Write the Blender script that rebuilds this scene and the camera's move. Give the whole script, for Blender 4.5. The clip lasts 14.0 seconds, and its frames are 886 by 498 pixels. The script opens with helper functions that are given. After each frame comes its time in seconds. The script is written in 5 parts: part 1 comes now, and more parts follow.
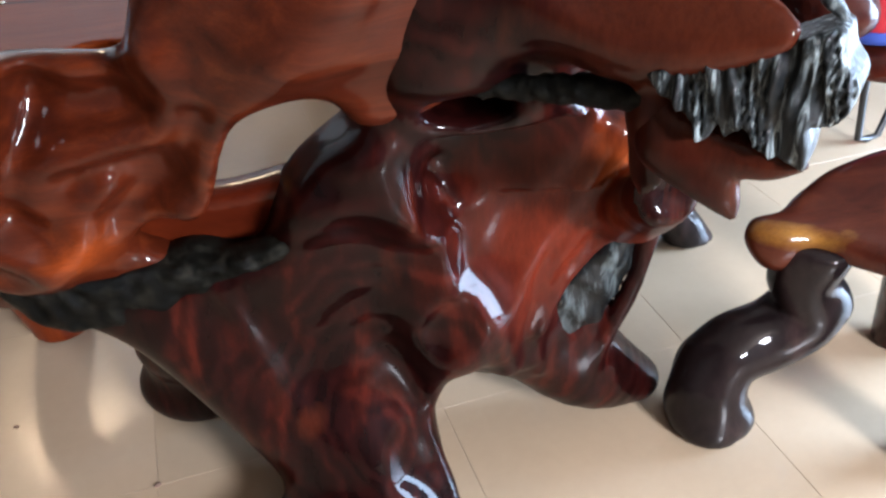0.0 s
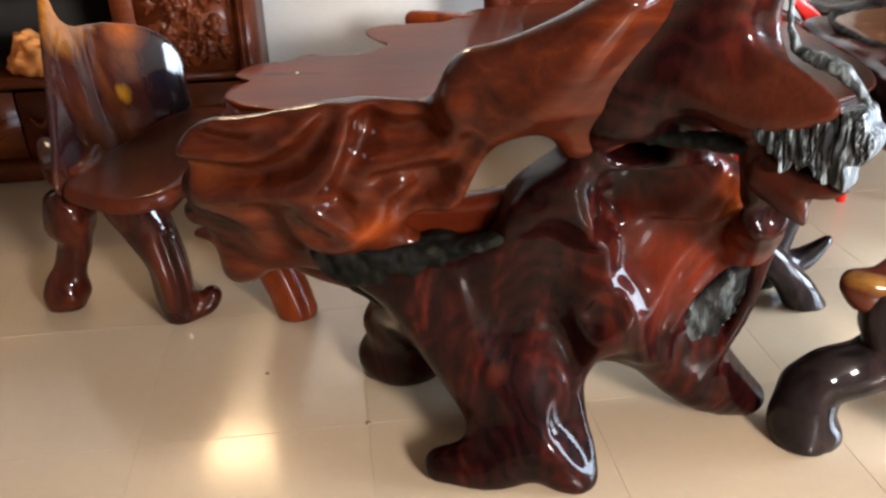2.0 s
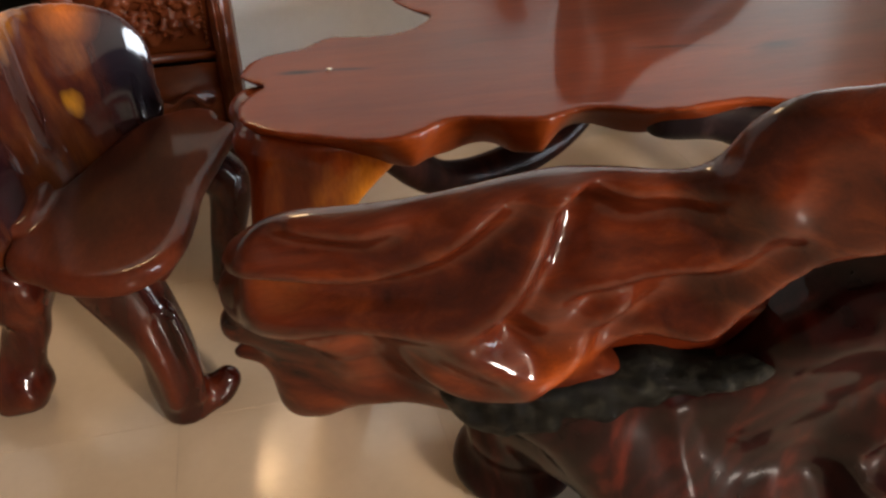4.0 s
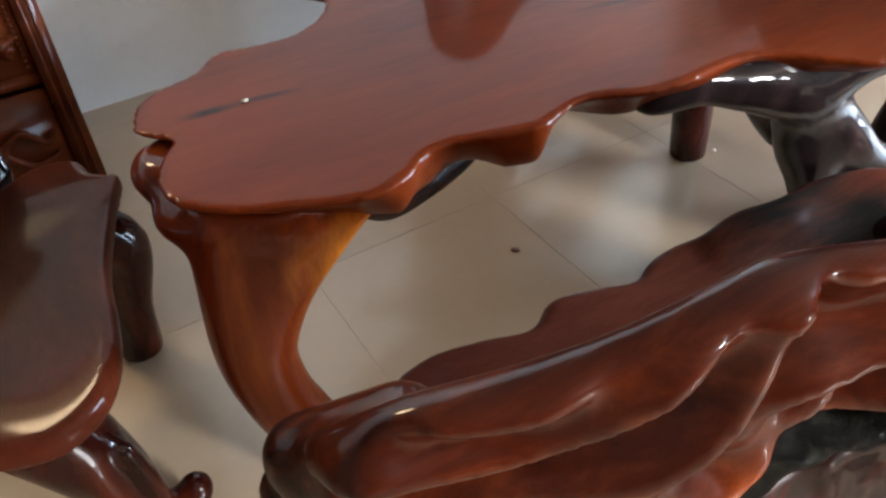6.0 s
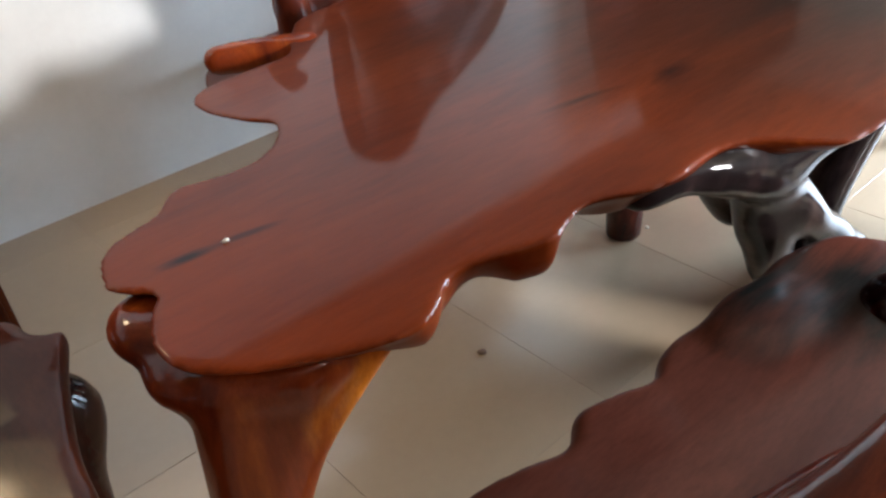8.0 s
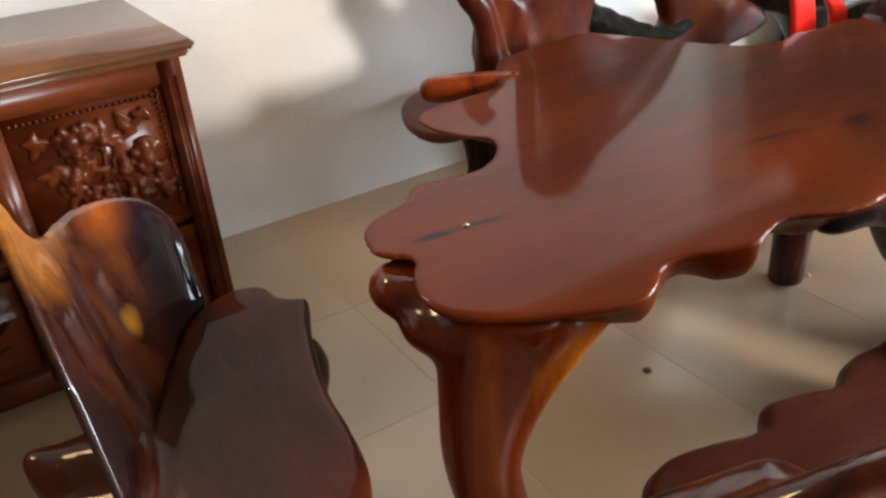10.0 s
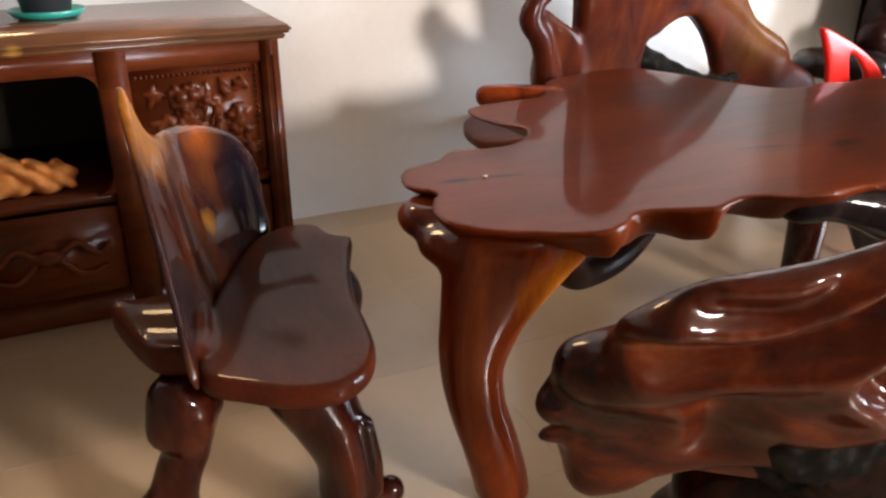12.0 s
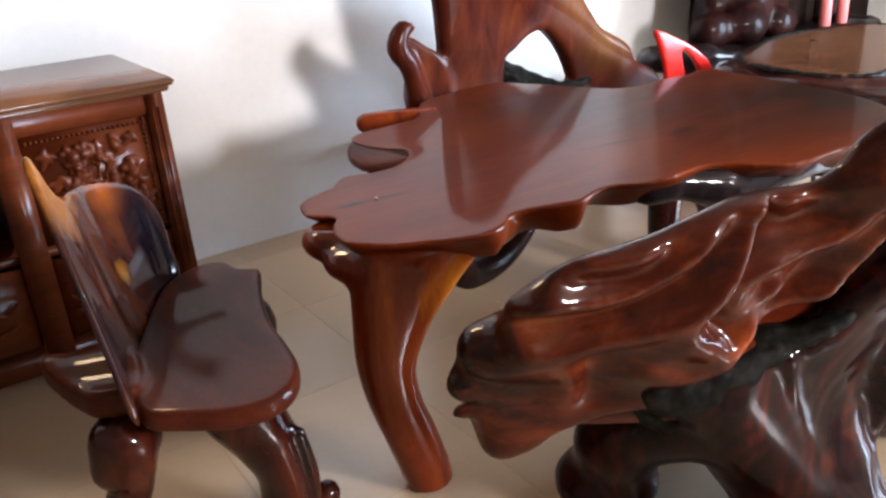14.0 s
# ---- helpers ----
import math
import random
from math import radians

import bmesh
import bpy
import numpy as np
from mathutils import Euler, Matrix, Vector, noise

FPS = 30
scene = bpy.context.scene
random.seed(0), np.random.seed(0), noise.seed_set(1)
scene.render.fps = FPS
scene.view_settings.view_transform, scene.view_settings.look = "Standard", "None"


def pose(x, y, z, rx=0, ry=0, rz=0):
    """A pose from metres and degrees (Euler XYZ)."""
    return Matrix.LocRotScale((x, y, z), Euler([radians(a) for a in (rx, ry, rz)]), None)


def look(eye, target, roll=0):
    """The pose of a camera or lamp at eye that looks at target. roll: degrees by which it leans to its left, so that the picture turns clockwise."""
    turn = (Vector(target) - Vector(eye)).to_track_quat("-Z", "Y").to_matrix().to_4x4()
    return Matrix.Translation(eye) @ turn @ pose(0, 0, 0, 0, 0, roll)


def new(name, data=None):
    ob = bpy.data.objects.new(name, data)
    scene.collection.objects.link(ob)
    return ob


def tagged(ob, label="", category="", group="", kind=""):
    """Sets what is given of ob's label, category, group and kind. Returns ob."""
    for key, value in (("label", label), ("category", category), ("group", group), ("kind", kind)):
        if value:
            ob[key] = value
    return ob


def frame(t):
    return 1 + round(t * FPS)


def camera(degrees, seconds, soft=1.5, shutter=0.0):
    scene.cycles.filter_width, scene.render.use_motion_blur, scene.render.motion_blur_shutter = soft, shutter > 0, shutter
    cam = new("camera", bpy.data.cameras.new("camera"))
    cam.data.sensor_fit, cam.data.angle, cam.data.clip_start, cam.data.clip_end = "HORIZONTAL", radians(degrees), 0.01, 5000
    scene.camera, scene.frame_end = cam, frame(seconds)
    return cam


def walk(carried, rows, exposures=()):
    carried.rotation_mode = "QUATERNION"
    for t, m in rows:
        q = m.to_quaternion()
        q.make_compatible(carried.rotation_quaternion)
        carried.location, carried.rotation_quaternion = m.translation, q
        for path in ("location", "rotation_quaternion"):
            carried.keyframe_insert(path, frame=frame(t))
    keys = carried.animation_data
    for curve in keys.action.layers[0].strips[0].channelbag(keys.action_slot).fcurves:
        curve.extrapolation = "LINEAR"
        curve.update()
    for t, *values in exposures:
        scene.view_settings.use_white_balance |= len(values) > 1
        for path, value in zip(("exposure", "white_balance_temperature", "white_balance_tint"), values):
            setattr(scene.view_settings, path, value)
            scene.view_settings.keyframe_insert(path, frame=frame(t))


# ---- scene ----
cam = camera(57.65, 14.0, soft=2.5)
PATH = [
    (0.0, 0.2332, -1.1874, 1.2778, 55.380, 1.674, -18.812),
    (0.5, 0.1916, -1.3840, 1.3204, 56.649, 0.817, -12.565),
    (1.0, 0.1723, -1.5158, 1.3827, 60.473, 2.441, -11.011),
    (1.5, 0.0899, -1.6291, 1.4088, 62.065, 1.840, -10.243),
    (2.0, -0.0048, -1.7127, 1.4137, 62.376, 1.020, -7.690),
    (2.5, -0.0780, -1.6697, 1.4067, 61.292, 0.532, -4.376),
    (3.0, -0.1065, -1.4169, 1.3719, 57.973, 1.497, -4.858),
    (3.5, -0.1795, -1.2219, 1.3765, 57.422, -0.423, -4.754),
    (4.0, -0.2790, -0.9160, 1.3590, 57.466, 1.686, -13.612),
    (4.2, -0.3190, -0.8310, 1.3670, 57.858, 2.371, -17.634),
    (6.3, -0.4980, -0.3600, 1.4300, 50.686, 4.183, -33.026),
    (6.5, -0.5414, -0.2883, 1.4446, 54.511, 3.385, -35.466),
    (6.8, -0.5600, -0.2940, 1.4480, 55.737, 3.390, -36.641),
    (7.0, -0.5531, -0.2869, 1.4290, 55.361, 4.039, -39.052),
    (7.2, -0.5480, -0.2870, 1.4330, 54.773, 3.924, -41.388),
    (9.3, -0.7600, -0.2290, 1.4460, 58.888, 5.829, -41.927),
    (9.5, -0.8083, -0.2651, 1.4564, 59.063, 5.144, -37.763),
    (10.0, -0.8875, -0.3555, 1.4621, 61.101, 4.336, -32.623),
    (10.5, -0.9883, -0.4519, 1.4289, 64.053, 4.450, -31.889),
    (11.0, -1.0658, -0.5735, 1.4254, 64.517, 4.865, -27.991),
    (11.5, -1.0423, -0.6821, 1.4168, 66.968, 4.165, -23.595),
    (12.0, -0.9912, -0.7859, 1.3565, 66.170, 0.178, -24.742),
    (12.5, -1.0233, -0.8574, 1.3445, 64.474, 1.181, -27.575),
    (13.0, -1.0981, -0.9182, 1.3846, 65.545, 3.369, -31.054),
    (13.5, -1.1419, -0.9298, 1.4157, 67.427, 3.787, -31.403),
    (14.0, -1.0948, -0.9550, 1.4298, 67.068, 4.124, -34.604),
]
LOOK = [(0.0, -0.02, 5600, 14), (0.5, -0.07, 6000, 17), (1.0, -0.05, 6200, 17), (2.0, -0.05, 6500, 15), (3.0, -0.07, 7100, 17), (4.0, -0.14, 7300, 19), (6.5, 0.08, 5900, 11), (7.0, 0.1, 5900, 11),
        (9.5, 0.01, 6700, 14), (10.0, -0.07, 7000, 15), (11.5, -0.11, 7200, 18), (12.0, -0.15, 7100, 21), (12.5, -0.13, 7000, 22), (13.5, 0.03, 6400, 18), (14.0, 0.04, 6200, 19)]
walk(cam, [(t, pose(x, y, z, a, b, c)) for t, x, y, z, a, b, c in PATH], LOOK)

# ---- light ----
world = bpy.data.worlds.new("sky")
scene.world = world
world.use_nodes = True
wn = world.node_tree
sky = wn.nodes.new("ShaderNodeTexSky")
sky.sky_type, sky.sun_disc = "NISHITA", False
sky.sun_elevation, sky.sun_rotation = radians(48), radians(120)
wn.links.new(sky.outputs[0], wn.nodes["Background"].inputs[0])
wn.nodes["Background"].inputs[1].default_value = 0.12
scene.view_settings.exposure = 0.0


def area(name, m, width, height, watts, colour):
    lamp = bpy.data.lights.new(name, "AREA")
    lamp.shape, lamp.size, lamp.size_y, lamp.energy, lamp.color = "RECTANGLE", width, height, watts, colour
    ob = new(name, lamp)
    ob.matrix_world = m
    return ob


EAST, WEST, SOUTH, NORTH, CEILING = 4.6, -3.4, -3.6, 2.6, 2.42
# daylight in the wide shop front of the east wall and in the window of the south wall
area("daylight_doorway", look((EAST + 0.1, -0.9, 1.2), (0, -0.9, 1.1)), 2.4, 2.1, 760, (0.68, 0.85, 1.0))
area("daylight_window", look((1.8, SOUTH - 0.05, 1.93), (0.5, 2.6, 0.8)), 0.7, 0.7, 315, (1.0, 0.97, 0.92))
# a warm lamp high on the north wall
area("lamp_glow", look((-0.8, NORTH - 0.085, 2.1), (-0.5, 0.2, 0.4)), 0.46, 0.34, 22, (1.0, 0.72, 0.4))


# ---- materials ----
def nodes(name):
    m = bpy.data.materials.new(name)
    m.use_nodes = True
    t = m.node_tree
    return m, t, t.nodes["Principled BSDF"]


def make(t, kind, **values):
    n = t.nodes.new(kind)
    for key, value in values.items():
        n.inputs[key.replace("_", " ")].default_value = value
    return n


def ramp(t, source, stops):
    n = t.nodes.new("ShaderNodeValToRGB")
    while len(n.color_ramp.elements) < len(stops):
        n.color_ramp.elements.new(0.5)
    for e, (at, c) in zip(n.color_ramp.elements, stops):
        e.position, e.color = at, (*c, 1)
    t.links.new(source, n.inputs[0])
    return n.outputs[0]


def blend(t, factor, a, b, kind="MIX"):
    n = t.nodes.new("ShaderNodeMix")
    n.data_type, n.blend_type = "RGBA", kind
    for link, socket in ((factor, n.inputs[0]), (a, n.inputs[6]), (b, n.inputs[7])):
        if isinstance(link, (int, float)):
            socket.default_value = link
        elif isinstance(link, tuple):
            socket.default_value = (*link, 1)
        else:
            t.links.new(link, socket)
    return n.outputs[2]


def wood(name, dark, mid, light, stretch=(1, 6, 6), scale=3.0, rough=0.3, coat=1.0, bark=0.0, relief=0.05, turn=(0, 0, 0), gloss=0.11, blotch=0.6, spots=(), waves=0.0):
    """Lacquered figured wood: long grain, wide heartwood patches, fine pores under a clear gloss."""
    m, t, bsdf = nodes(name)
    co = t.nodes.new("ShaderNodeTexCoord")
    mp = make(t, "ShaderNodeMapping")
    mp.inputs["Scale"].default_value = stretch
    mp.inputs["Rotation"].default_value = [radians(a) for a in turn]
    t.links.new(co.outputs["Object"], mp.inputs[0])
    big = make(t, "ShaderNodeTexNoise", Scale=scale * 0.7, Detail=3.0, Roughness=0.5, Distortion=1.2)
    t.links.new(co.outputs["Object"], big.inputs["Vector"])
    grain = make(t, "ShaderNodeTexNoise", Scale=scale, Detail=6.0, Roughness=0.6, Distortion=0.5)
    t.links.new(mp.outputs[0], grain.inputs["Vector"])
    fine = make(t, "ShaderNodeTexNoise", Scale=scale * 14, Detail=4.0, Roughness=0.7)
    t.links.new(mp.outputs[0], fine.inputs["Vector"])
    base = ramp(t, grain.outputs[0], ((0.3, dark), (0.52, mid), (0.72, light)))
    wide = ramp(t, big.outputs[0], ((0.35, (0.45, 0.4, 0.4)), (0.6, (1.0, 1.0, 1.0)), (0.75, (1.25, 1.2, 1.1))))
    colour = blend(t, blotch, base, wide, "MULTIPLY")
    pores = ramp(t, fine.outputs[0], ((0.35, (0.6, 0.55, 0.55)), (0.6, (1.0, 1.0, 1.0))))
    colour = blend(t, 0.35, colour, pores, "MULTIPLY")
    if waves:
        # dark and light bands that arch round the heart of the root
        hub = make(t, "ShaderNodeMapping")
        hub.vector_type = "TEXTURE"
        hub.inputs["Location"].default_value = (0.42, 0.0, 0.25)
        hub.inputs["Scale"].default_value = (1, 1, 1.5)
        t.links.new(co.outputs["Object"], hub.inputs[0])
        band = make(t, "ShaderNodeTexWave", Scale=9.0, Distortion=11.0, Detail=3.0)
        band.inputs["Detail Scale"].default_value = 1.2
        band.wave_type, band.rings_direction = "RINGS", "Y"
        t.links.new(hub.outputs[0], band.inputs["Vector"])
        colour = blend(t, waves, colour, ramp(t, band.outputs["Color"], ((0.1, (0.4, 0.36, 0.38)), (0.5, (0.9, 0.85, 0.85)), (0.9, (1.7, 1.6, 1.5)))), "MULTIPLY")
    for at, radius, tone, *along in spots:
        # a knot, patch of other heartwood or painted reflection with a ragged edge, drawn out along a streak where one
        # is given
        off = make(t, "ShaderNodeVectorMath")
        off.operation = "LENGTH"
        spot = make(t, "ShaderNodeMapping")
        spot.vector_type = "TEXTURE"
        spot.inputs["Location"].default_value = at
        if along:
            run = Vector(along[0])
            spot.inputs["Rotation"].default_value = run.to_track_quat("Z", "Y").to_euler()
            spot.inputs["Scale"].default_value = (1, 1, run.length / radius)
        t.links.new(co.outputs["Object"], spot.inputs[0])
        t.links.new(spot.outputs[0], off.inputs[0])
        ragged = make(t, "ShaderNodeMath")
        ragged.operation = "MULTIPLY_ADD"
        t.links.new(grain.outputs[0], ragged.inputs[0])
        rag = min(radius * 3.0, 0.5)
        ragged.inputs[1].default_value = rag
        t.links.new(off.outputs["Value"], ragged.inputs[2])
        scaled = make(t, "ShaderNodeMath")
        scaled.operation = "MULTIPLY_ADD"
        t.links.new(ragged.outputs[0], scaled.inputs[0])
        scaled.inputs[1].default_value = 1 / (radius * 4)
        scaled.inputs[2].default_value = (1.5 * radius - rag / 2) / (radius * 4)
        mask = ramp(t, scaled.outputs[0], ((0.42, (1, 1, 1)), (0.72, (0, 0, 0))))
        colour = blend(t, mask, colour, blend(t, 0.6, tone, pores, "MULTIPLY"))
    t.links.new(colour, bsdf.inputs["Base Color"])
    bump = make(t, "ShaderNodeBump", Strength=relief, Distance=0.01)
    t.links.new(fine.outputs[0], bump.inputs["Height"])
    t.links.new(bump.outputs[0], bsdf.inputs["Normal"])
    bsdf.inputs["Roughness"].default_value = rough
    bsdf.inputs["Coat Weight"].default_value = coat
    bsdf.inputs["Coat Roughness"].default_value = gloss
    bsdf.inputs["Specular IOR Level"].default_value = 0.02
    if bark:
        rough_noise = make(t, "ShaderNodeTexNoise", Scale=18.0, Detail=8.0, Roughness=0.7)
        t.links.new(mp.outputs[0], rough_noise.inputs["Vector"])
        rub = make(t, "ShaderNodeBump", Strength=bark, Distance=0.02)
        t.links.new(rough_noise.outputs[0], rub.inputs["Height"])
        t.links.new(bump.outputs[0], rub.inputs["Normal"])
        t.links.new(rub.outputs[0], bsdf.inputs["Normal"])
        t.links.new(rub.outputs[0], bsdf.inputs["Coat Normal"])
    return m


def plain(name, colour, rough=0.5, coat=0.0, vary=0.15, scale=6.0, bump=0.1, metal=0.0, shine=0.5, per_piece=0.0, gloss=0.08):
    m, t, bsdf = nodes(name)
    co = t.nodes.new("ShaderNodeTexCoord")
    a = make(t, "ShaderNodeTexNoise", Scale=scale, Detail=5.0, Roughness=0.6)
    b = make(t, "ShaderNodeTexNoise", Scale=scale * 22, Detail=4.0, Roughness=0.7)
    for n in (a, b):
        t.links.new(co.outputs["Object"], n.inputs["Vector"])
    low, high = tuple(c * (1 - vary) for c in colour), tuple(min(1, c * (1 + vary * 0.6)) for c in colour)
    out = ramp(t, a.outputs[0], ((0.3, low), (0.7, high)))
    out = blend(t, 0.3, out, ramp(t, b.outputs[0], ((0.3, (0.86, 0.86, 0.86)), (0.7, (1, 1, 1)))), "MULTIPLY")
    if per_piece:
        info = t.nodes.new("ShaderNodeObjectInfo")
        out = blend(t, 1.0, out, ramp(t, info.outputs["Random"], ((0.0, (1 - per_piece,) * 3), (1.0, (1, 1, 1)))), "MULTIPLY")
    t.links.new(out, bsdf.inputs["Base Color"])
    up = make(t, "ShaderNodeBump", Strength=bump, Distance=0.004)
    t.links.new(b.outputs[0], up.inputs["Height"])
    t.links.new(up.outputs[0], bsdf.inputs["Normal"])
    bsdf.inputs["Roughness"].default_value, bsdf.inputs["Metallic"].default_value = rough, metal
    bsdf.inputs["Coat Weight"].default_value, bsdf.inputs["Coat Roughness"].default_value = coat, gloss
    bsdf.inputs["Specular IOR Level"].default_value = shine
    return m


WALL = plain("white wall paint", (0.82, 0.82, 0.79), 0.6, vary=0.05, scale=1.2)
# unseen west and south walls: their dimness in reflections is put into the colour
DIM = plain("dark brown unseen wall", (0.15, 0.115, 0.085), 0.7, vary=0.15, scale=2.0)
# unseen ceiling, coloured dark so that the near tabletop reflects less light
CEIL = plain("dark unseen ceiling", (0.3, 0.24, 0.18), 0.8, vary=0.15)
TILE = plain("polished cream floor tile", (0.5, 0.38, 0.255), 0.35, 0.7, vary=0.06, scale=1.5, bump=0.02, per_piece=0.05, gloss=0.15)
GROUT = plain("tile joint", (0.48, 0.37, 0.265), 0.8)
AMBER = wood("amber lacquered root wood", (0.036, 0.0065, 0.0027), (0.077, 0.0132, 0.0043), (0.14, 0.027, 0.007), (0.6, 11, 12), 2.0, 0.4, 0.5, gloss=0.09, blotch=0.45, spots=(((-0.37, 0.17, 0.66), 0.15, (0.008, 0.003, 0.002)), ((0.05, -0.2, 0.66), 0.05, (0.22, 0.04, 0.007)), ((0.42, -0.3, 1.0), 0.05, (0.24, 0.055, 0.008)), ((-0.3, 0.0, 0.77), 0.05, (0.14, 0.035, 0.008)), ((0.5, -0.25, 1.12), 0.13, (0.03, 0.007, 0.0035))))
DEEP = wood("deep red lacquered root wood", (0.004, 0.0009, 0.0009), (0.013, 0.0021, 0.0019), (0.055, 0.0075, 0.0038), (6, 4, 1.5), 2.0, 0.4, 0.32, gloss=0.045, spots=(((0.72, -0.3, 0.6), 0.17, (0.12, 0.0155, 0.0055)), ((0.78, -0.32, 0.72), 0.06, (0.16, 0.03, 0.006)), ((0.68, -0.62, 1.02), 0.14, (0.07, 0.0145, 0.006)), ((0.225, -0.16, 0.48), 0.012, (0.12, 0.022, 0.005), (0.045, -0.028, -0.12)), ((0.3, -0.2, 0.28), 0.03, (0.075, 0.014, 0.005)), ((0.12, 0.24, 0.12), 0.11, (0.05, 0.008, 0.004)), ((0.08, 0.32, 0.02), 0.05, (0.3, 0.08, 0.012))), waves=0.5)
SEAT = wood("red-brown lacquered seat wood", (0.085, 0.022, 0.013), (0.115, 0.033, 0.02), (0.15, 0.045, 0.027), (1.2, 5, 5), 2.0, 0.4, 0.4, gloss=0.2, blotch=0.3, spots=(((0.66, 0.27, 0.46), 0.16, (0.014, 0.014, 0.012)), ((0.8, 0.2, 0.46), 0.12, (0.02, 0.018, 0.015))))
# the two wide dark spots put dark reflections in the slab into its colour
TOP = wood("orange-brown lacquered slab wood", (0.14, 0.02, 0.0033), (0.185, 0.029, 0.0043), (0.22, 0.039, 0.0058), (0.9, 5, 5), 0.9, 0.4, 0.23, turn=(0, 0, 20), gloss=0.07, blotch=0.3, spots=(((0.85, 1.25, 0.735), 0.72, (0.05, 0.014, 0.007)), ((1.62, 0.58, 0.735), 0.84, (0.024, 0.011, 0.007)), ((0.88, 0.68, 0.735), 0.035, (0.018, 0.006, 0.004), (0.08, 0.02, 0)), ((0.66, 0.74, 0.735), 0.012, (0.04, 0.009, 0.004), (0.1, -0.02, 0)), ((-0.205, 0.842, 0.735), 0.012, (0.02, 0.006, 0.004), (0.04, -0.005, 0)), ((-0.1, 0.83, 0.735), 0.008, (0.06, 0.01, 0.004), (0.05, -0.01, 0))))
LEG = wood("amber lacquered leg wood", (0.1, 0.012, 0.003), (0.2, 0.031, 0.005), (0.36, 0.085, 0.01), (6, 6, 1.4), 1.5, 0.4, 0.5, blotch=0.4, spots=(((-0.09, 0.54, 0.56), 0.09, (0.48, 0.14, 0.012)), ((-0.34, 0.72, 0.66), 0.1, (0.07, 0.01, 0.004))), gloss=0.09)
CHAIR = wood("dark figured chair wood", (0.012, 0.0022, 0.0013), (0.035, 0.0055, 0.0028), (0.1, 0.018, 0.006), (6, 6, 1.6), 2.0, 0.4, 0.7, gloss=0.08)
# the wide dark spot paints the cabinet's reflection on the back of the seat
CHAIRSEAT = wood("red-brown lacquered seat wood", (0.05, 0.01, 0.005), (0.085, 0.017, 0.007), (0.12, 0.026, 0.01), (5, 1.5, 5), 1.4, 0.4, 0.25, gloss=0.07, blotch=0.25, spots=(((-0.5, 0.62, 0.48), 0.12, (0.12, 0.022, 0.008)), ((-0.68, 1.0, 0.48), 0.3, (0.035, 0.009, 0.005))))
CHAIRBACK = wood("amber and black figured wood", (0.012, 0.003, 0.003), (0.042, 0.0085, 0.004), (0.11, 0.03, 0.007), (4, 4, 1.1), 1.8, 0.4, 0.75, gloss=0.07, spots=(((-0.9, 1.05, 0.95), 0.13, (0.36, 0.12, 0.012)), ((-0.74, 1.22, 0.82), 0.07, (0.26, 0.06, 0.008)), ((-0.62, 1.3, 0.62), 0.17, (0.006, 0.0035, 0.006)), ((-0.88, 0.75, 0.58), 0.1, (0.02, 0.006, 0.008)), ((-0.77, 1.13, 0.613), 0.035, (0.42, 0.18, 0.012))))
STOOLSEAT = wood("brown seat wood with sapwood", (0.02, 0.004, 0.003), (0.055, 0.011, 0.005), (0.09, 0.02, 0.008), (2, 5, 5), 2.0, 0.4, 0.5, spots=(((1.2, -0.245, 0.455), 0.022, (0.26, 0.12, 0.02), (0.07, -0.05, 0)), ((1.29, -0.3, 0.43), 0.014, (0.2, 0.09, 0.016), (0.02, -0.02, -0.05))), gloss=0.1)
BARK = wood("black lacquered bark", (0.003, 0.003, 0.003), (0.007, 0.0075, 0.006), (0.03, 0.029, 0.022), (13, 13, 10), 3.0, 0.35, 0.14, bark=0.5, blotch=0.6, gloss=0.06)
# bright bluish streaks of sheen on the black bark are put into the light tone
RIM = wood("black lacquered bark with painted sheen", (0.003, 0.003, 0.004), (0.015, 0.018, 0.019), (0.42, 0.5, 0.52), (80, 80, 6), 1.6, 0.35, 0.4, bark=0.25, blotch=0.3, gloss=0.06)
FARROOT = wood("dull dark root wood", (0.008, 0.003, 0.0025), (0.02, 0.006, 0.005), (0.045, 0.013, 0.008), (4, 4, 2), 2.6, 0.5, 0.14, gloss=0.2)
SIDEWOOD = wood("dark red-brown lacquered slab wood", (0.012, 0.003, 0.0025), (0.035, 0.007, 0.0045), (0.07, 0.014, 0.007), (3, 3, 3), 2.6, 0.4, 0.35, gloss=0.07)
RAIL = wood("red lacquered rail wood", (0.05, 0.006, 0.0025), (0.085, 0.012, 0.004), (0.13, 0.02, 0.005), (1, 5, 5), 1.5, 0.4, 0.45, gloss=0.09)
HOLLOW = wood("black lacquered inner bark", (0.003, 0.003, 0.003), (0.008, 0.009, 0.0095), (0.13, 0.16, 0.165), (22, 22, 5), 1.6, 0.35, 0.5, bark=0.15, blotch=0.5, gloss=0.06)
# the bluish white shine along the rim is put into its pale tone
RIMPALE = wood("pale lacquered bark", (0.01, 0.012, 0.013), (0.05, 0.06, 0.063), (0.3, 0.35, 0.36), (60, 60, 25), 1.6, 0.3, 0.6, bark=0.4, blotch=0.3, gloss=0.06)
FARBACK = wood("brown lacquered root wood", (0.03, 0.0055, 0.0035), (0.08, 0.014, 0.006), (0.13, 0.03, 0.008), (5, 5, 1.2), 2.0, 0.4, 0.25, gloss=0.22, spots=(((1.87, 1.88, 0.82), 0.2, (0.16, 0.062, 0.014)), ((1.64, 1.88, 0.98), 0.15, (0.15, 0.052, 0.012))))
BLACKWOOD = wood("black lacquered root wood", (0.006, 0.004, 0.0045), (0.017, 0.011, 0.011), (0.045, 0.026, 0.025), (4, 4, 2), 2.6, 0.4, 0.45, gloss=0.06)
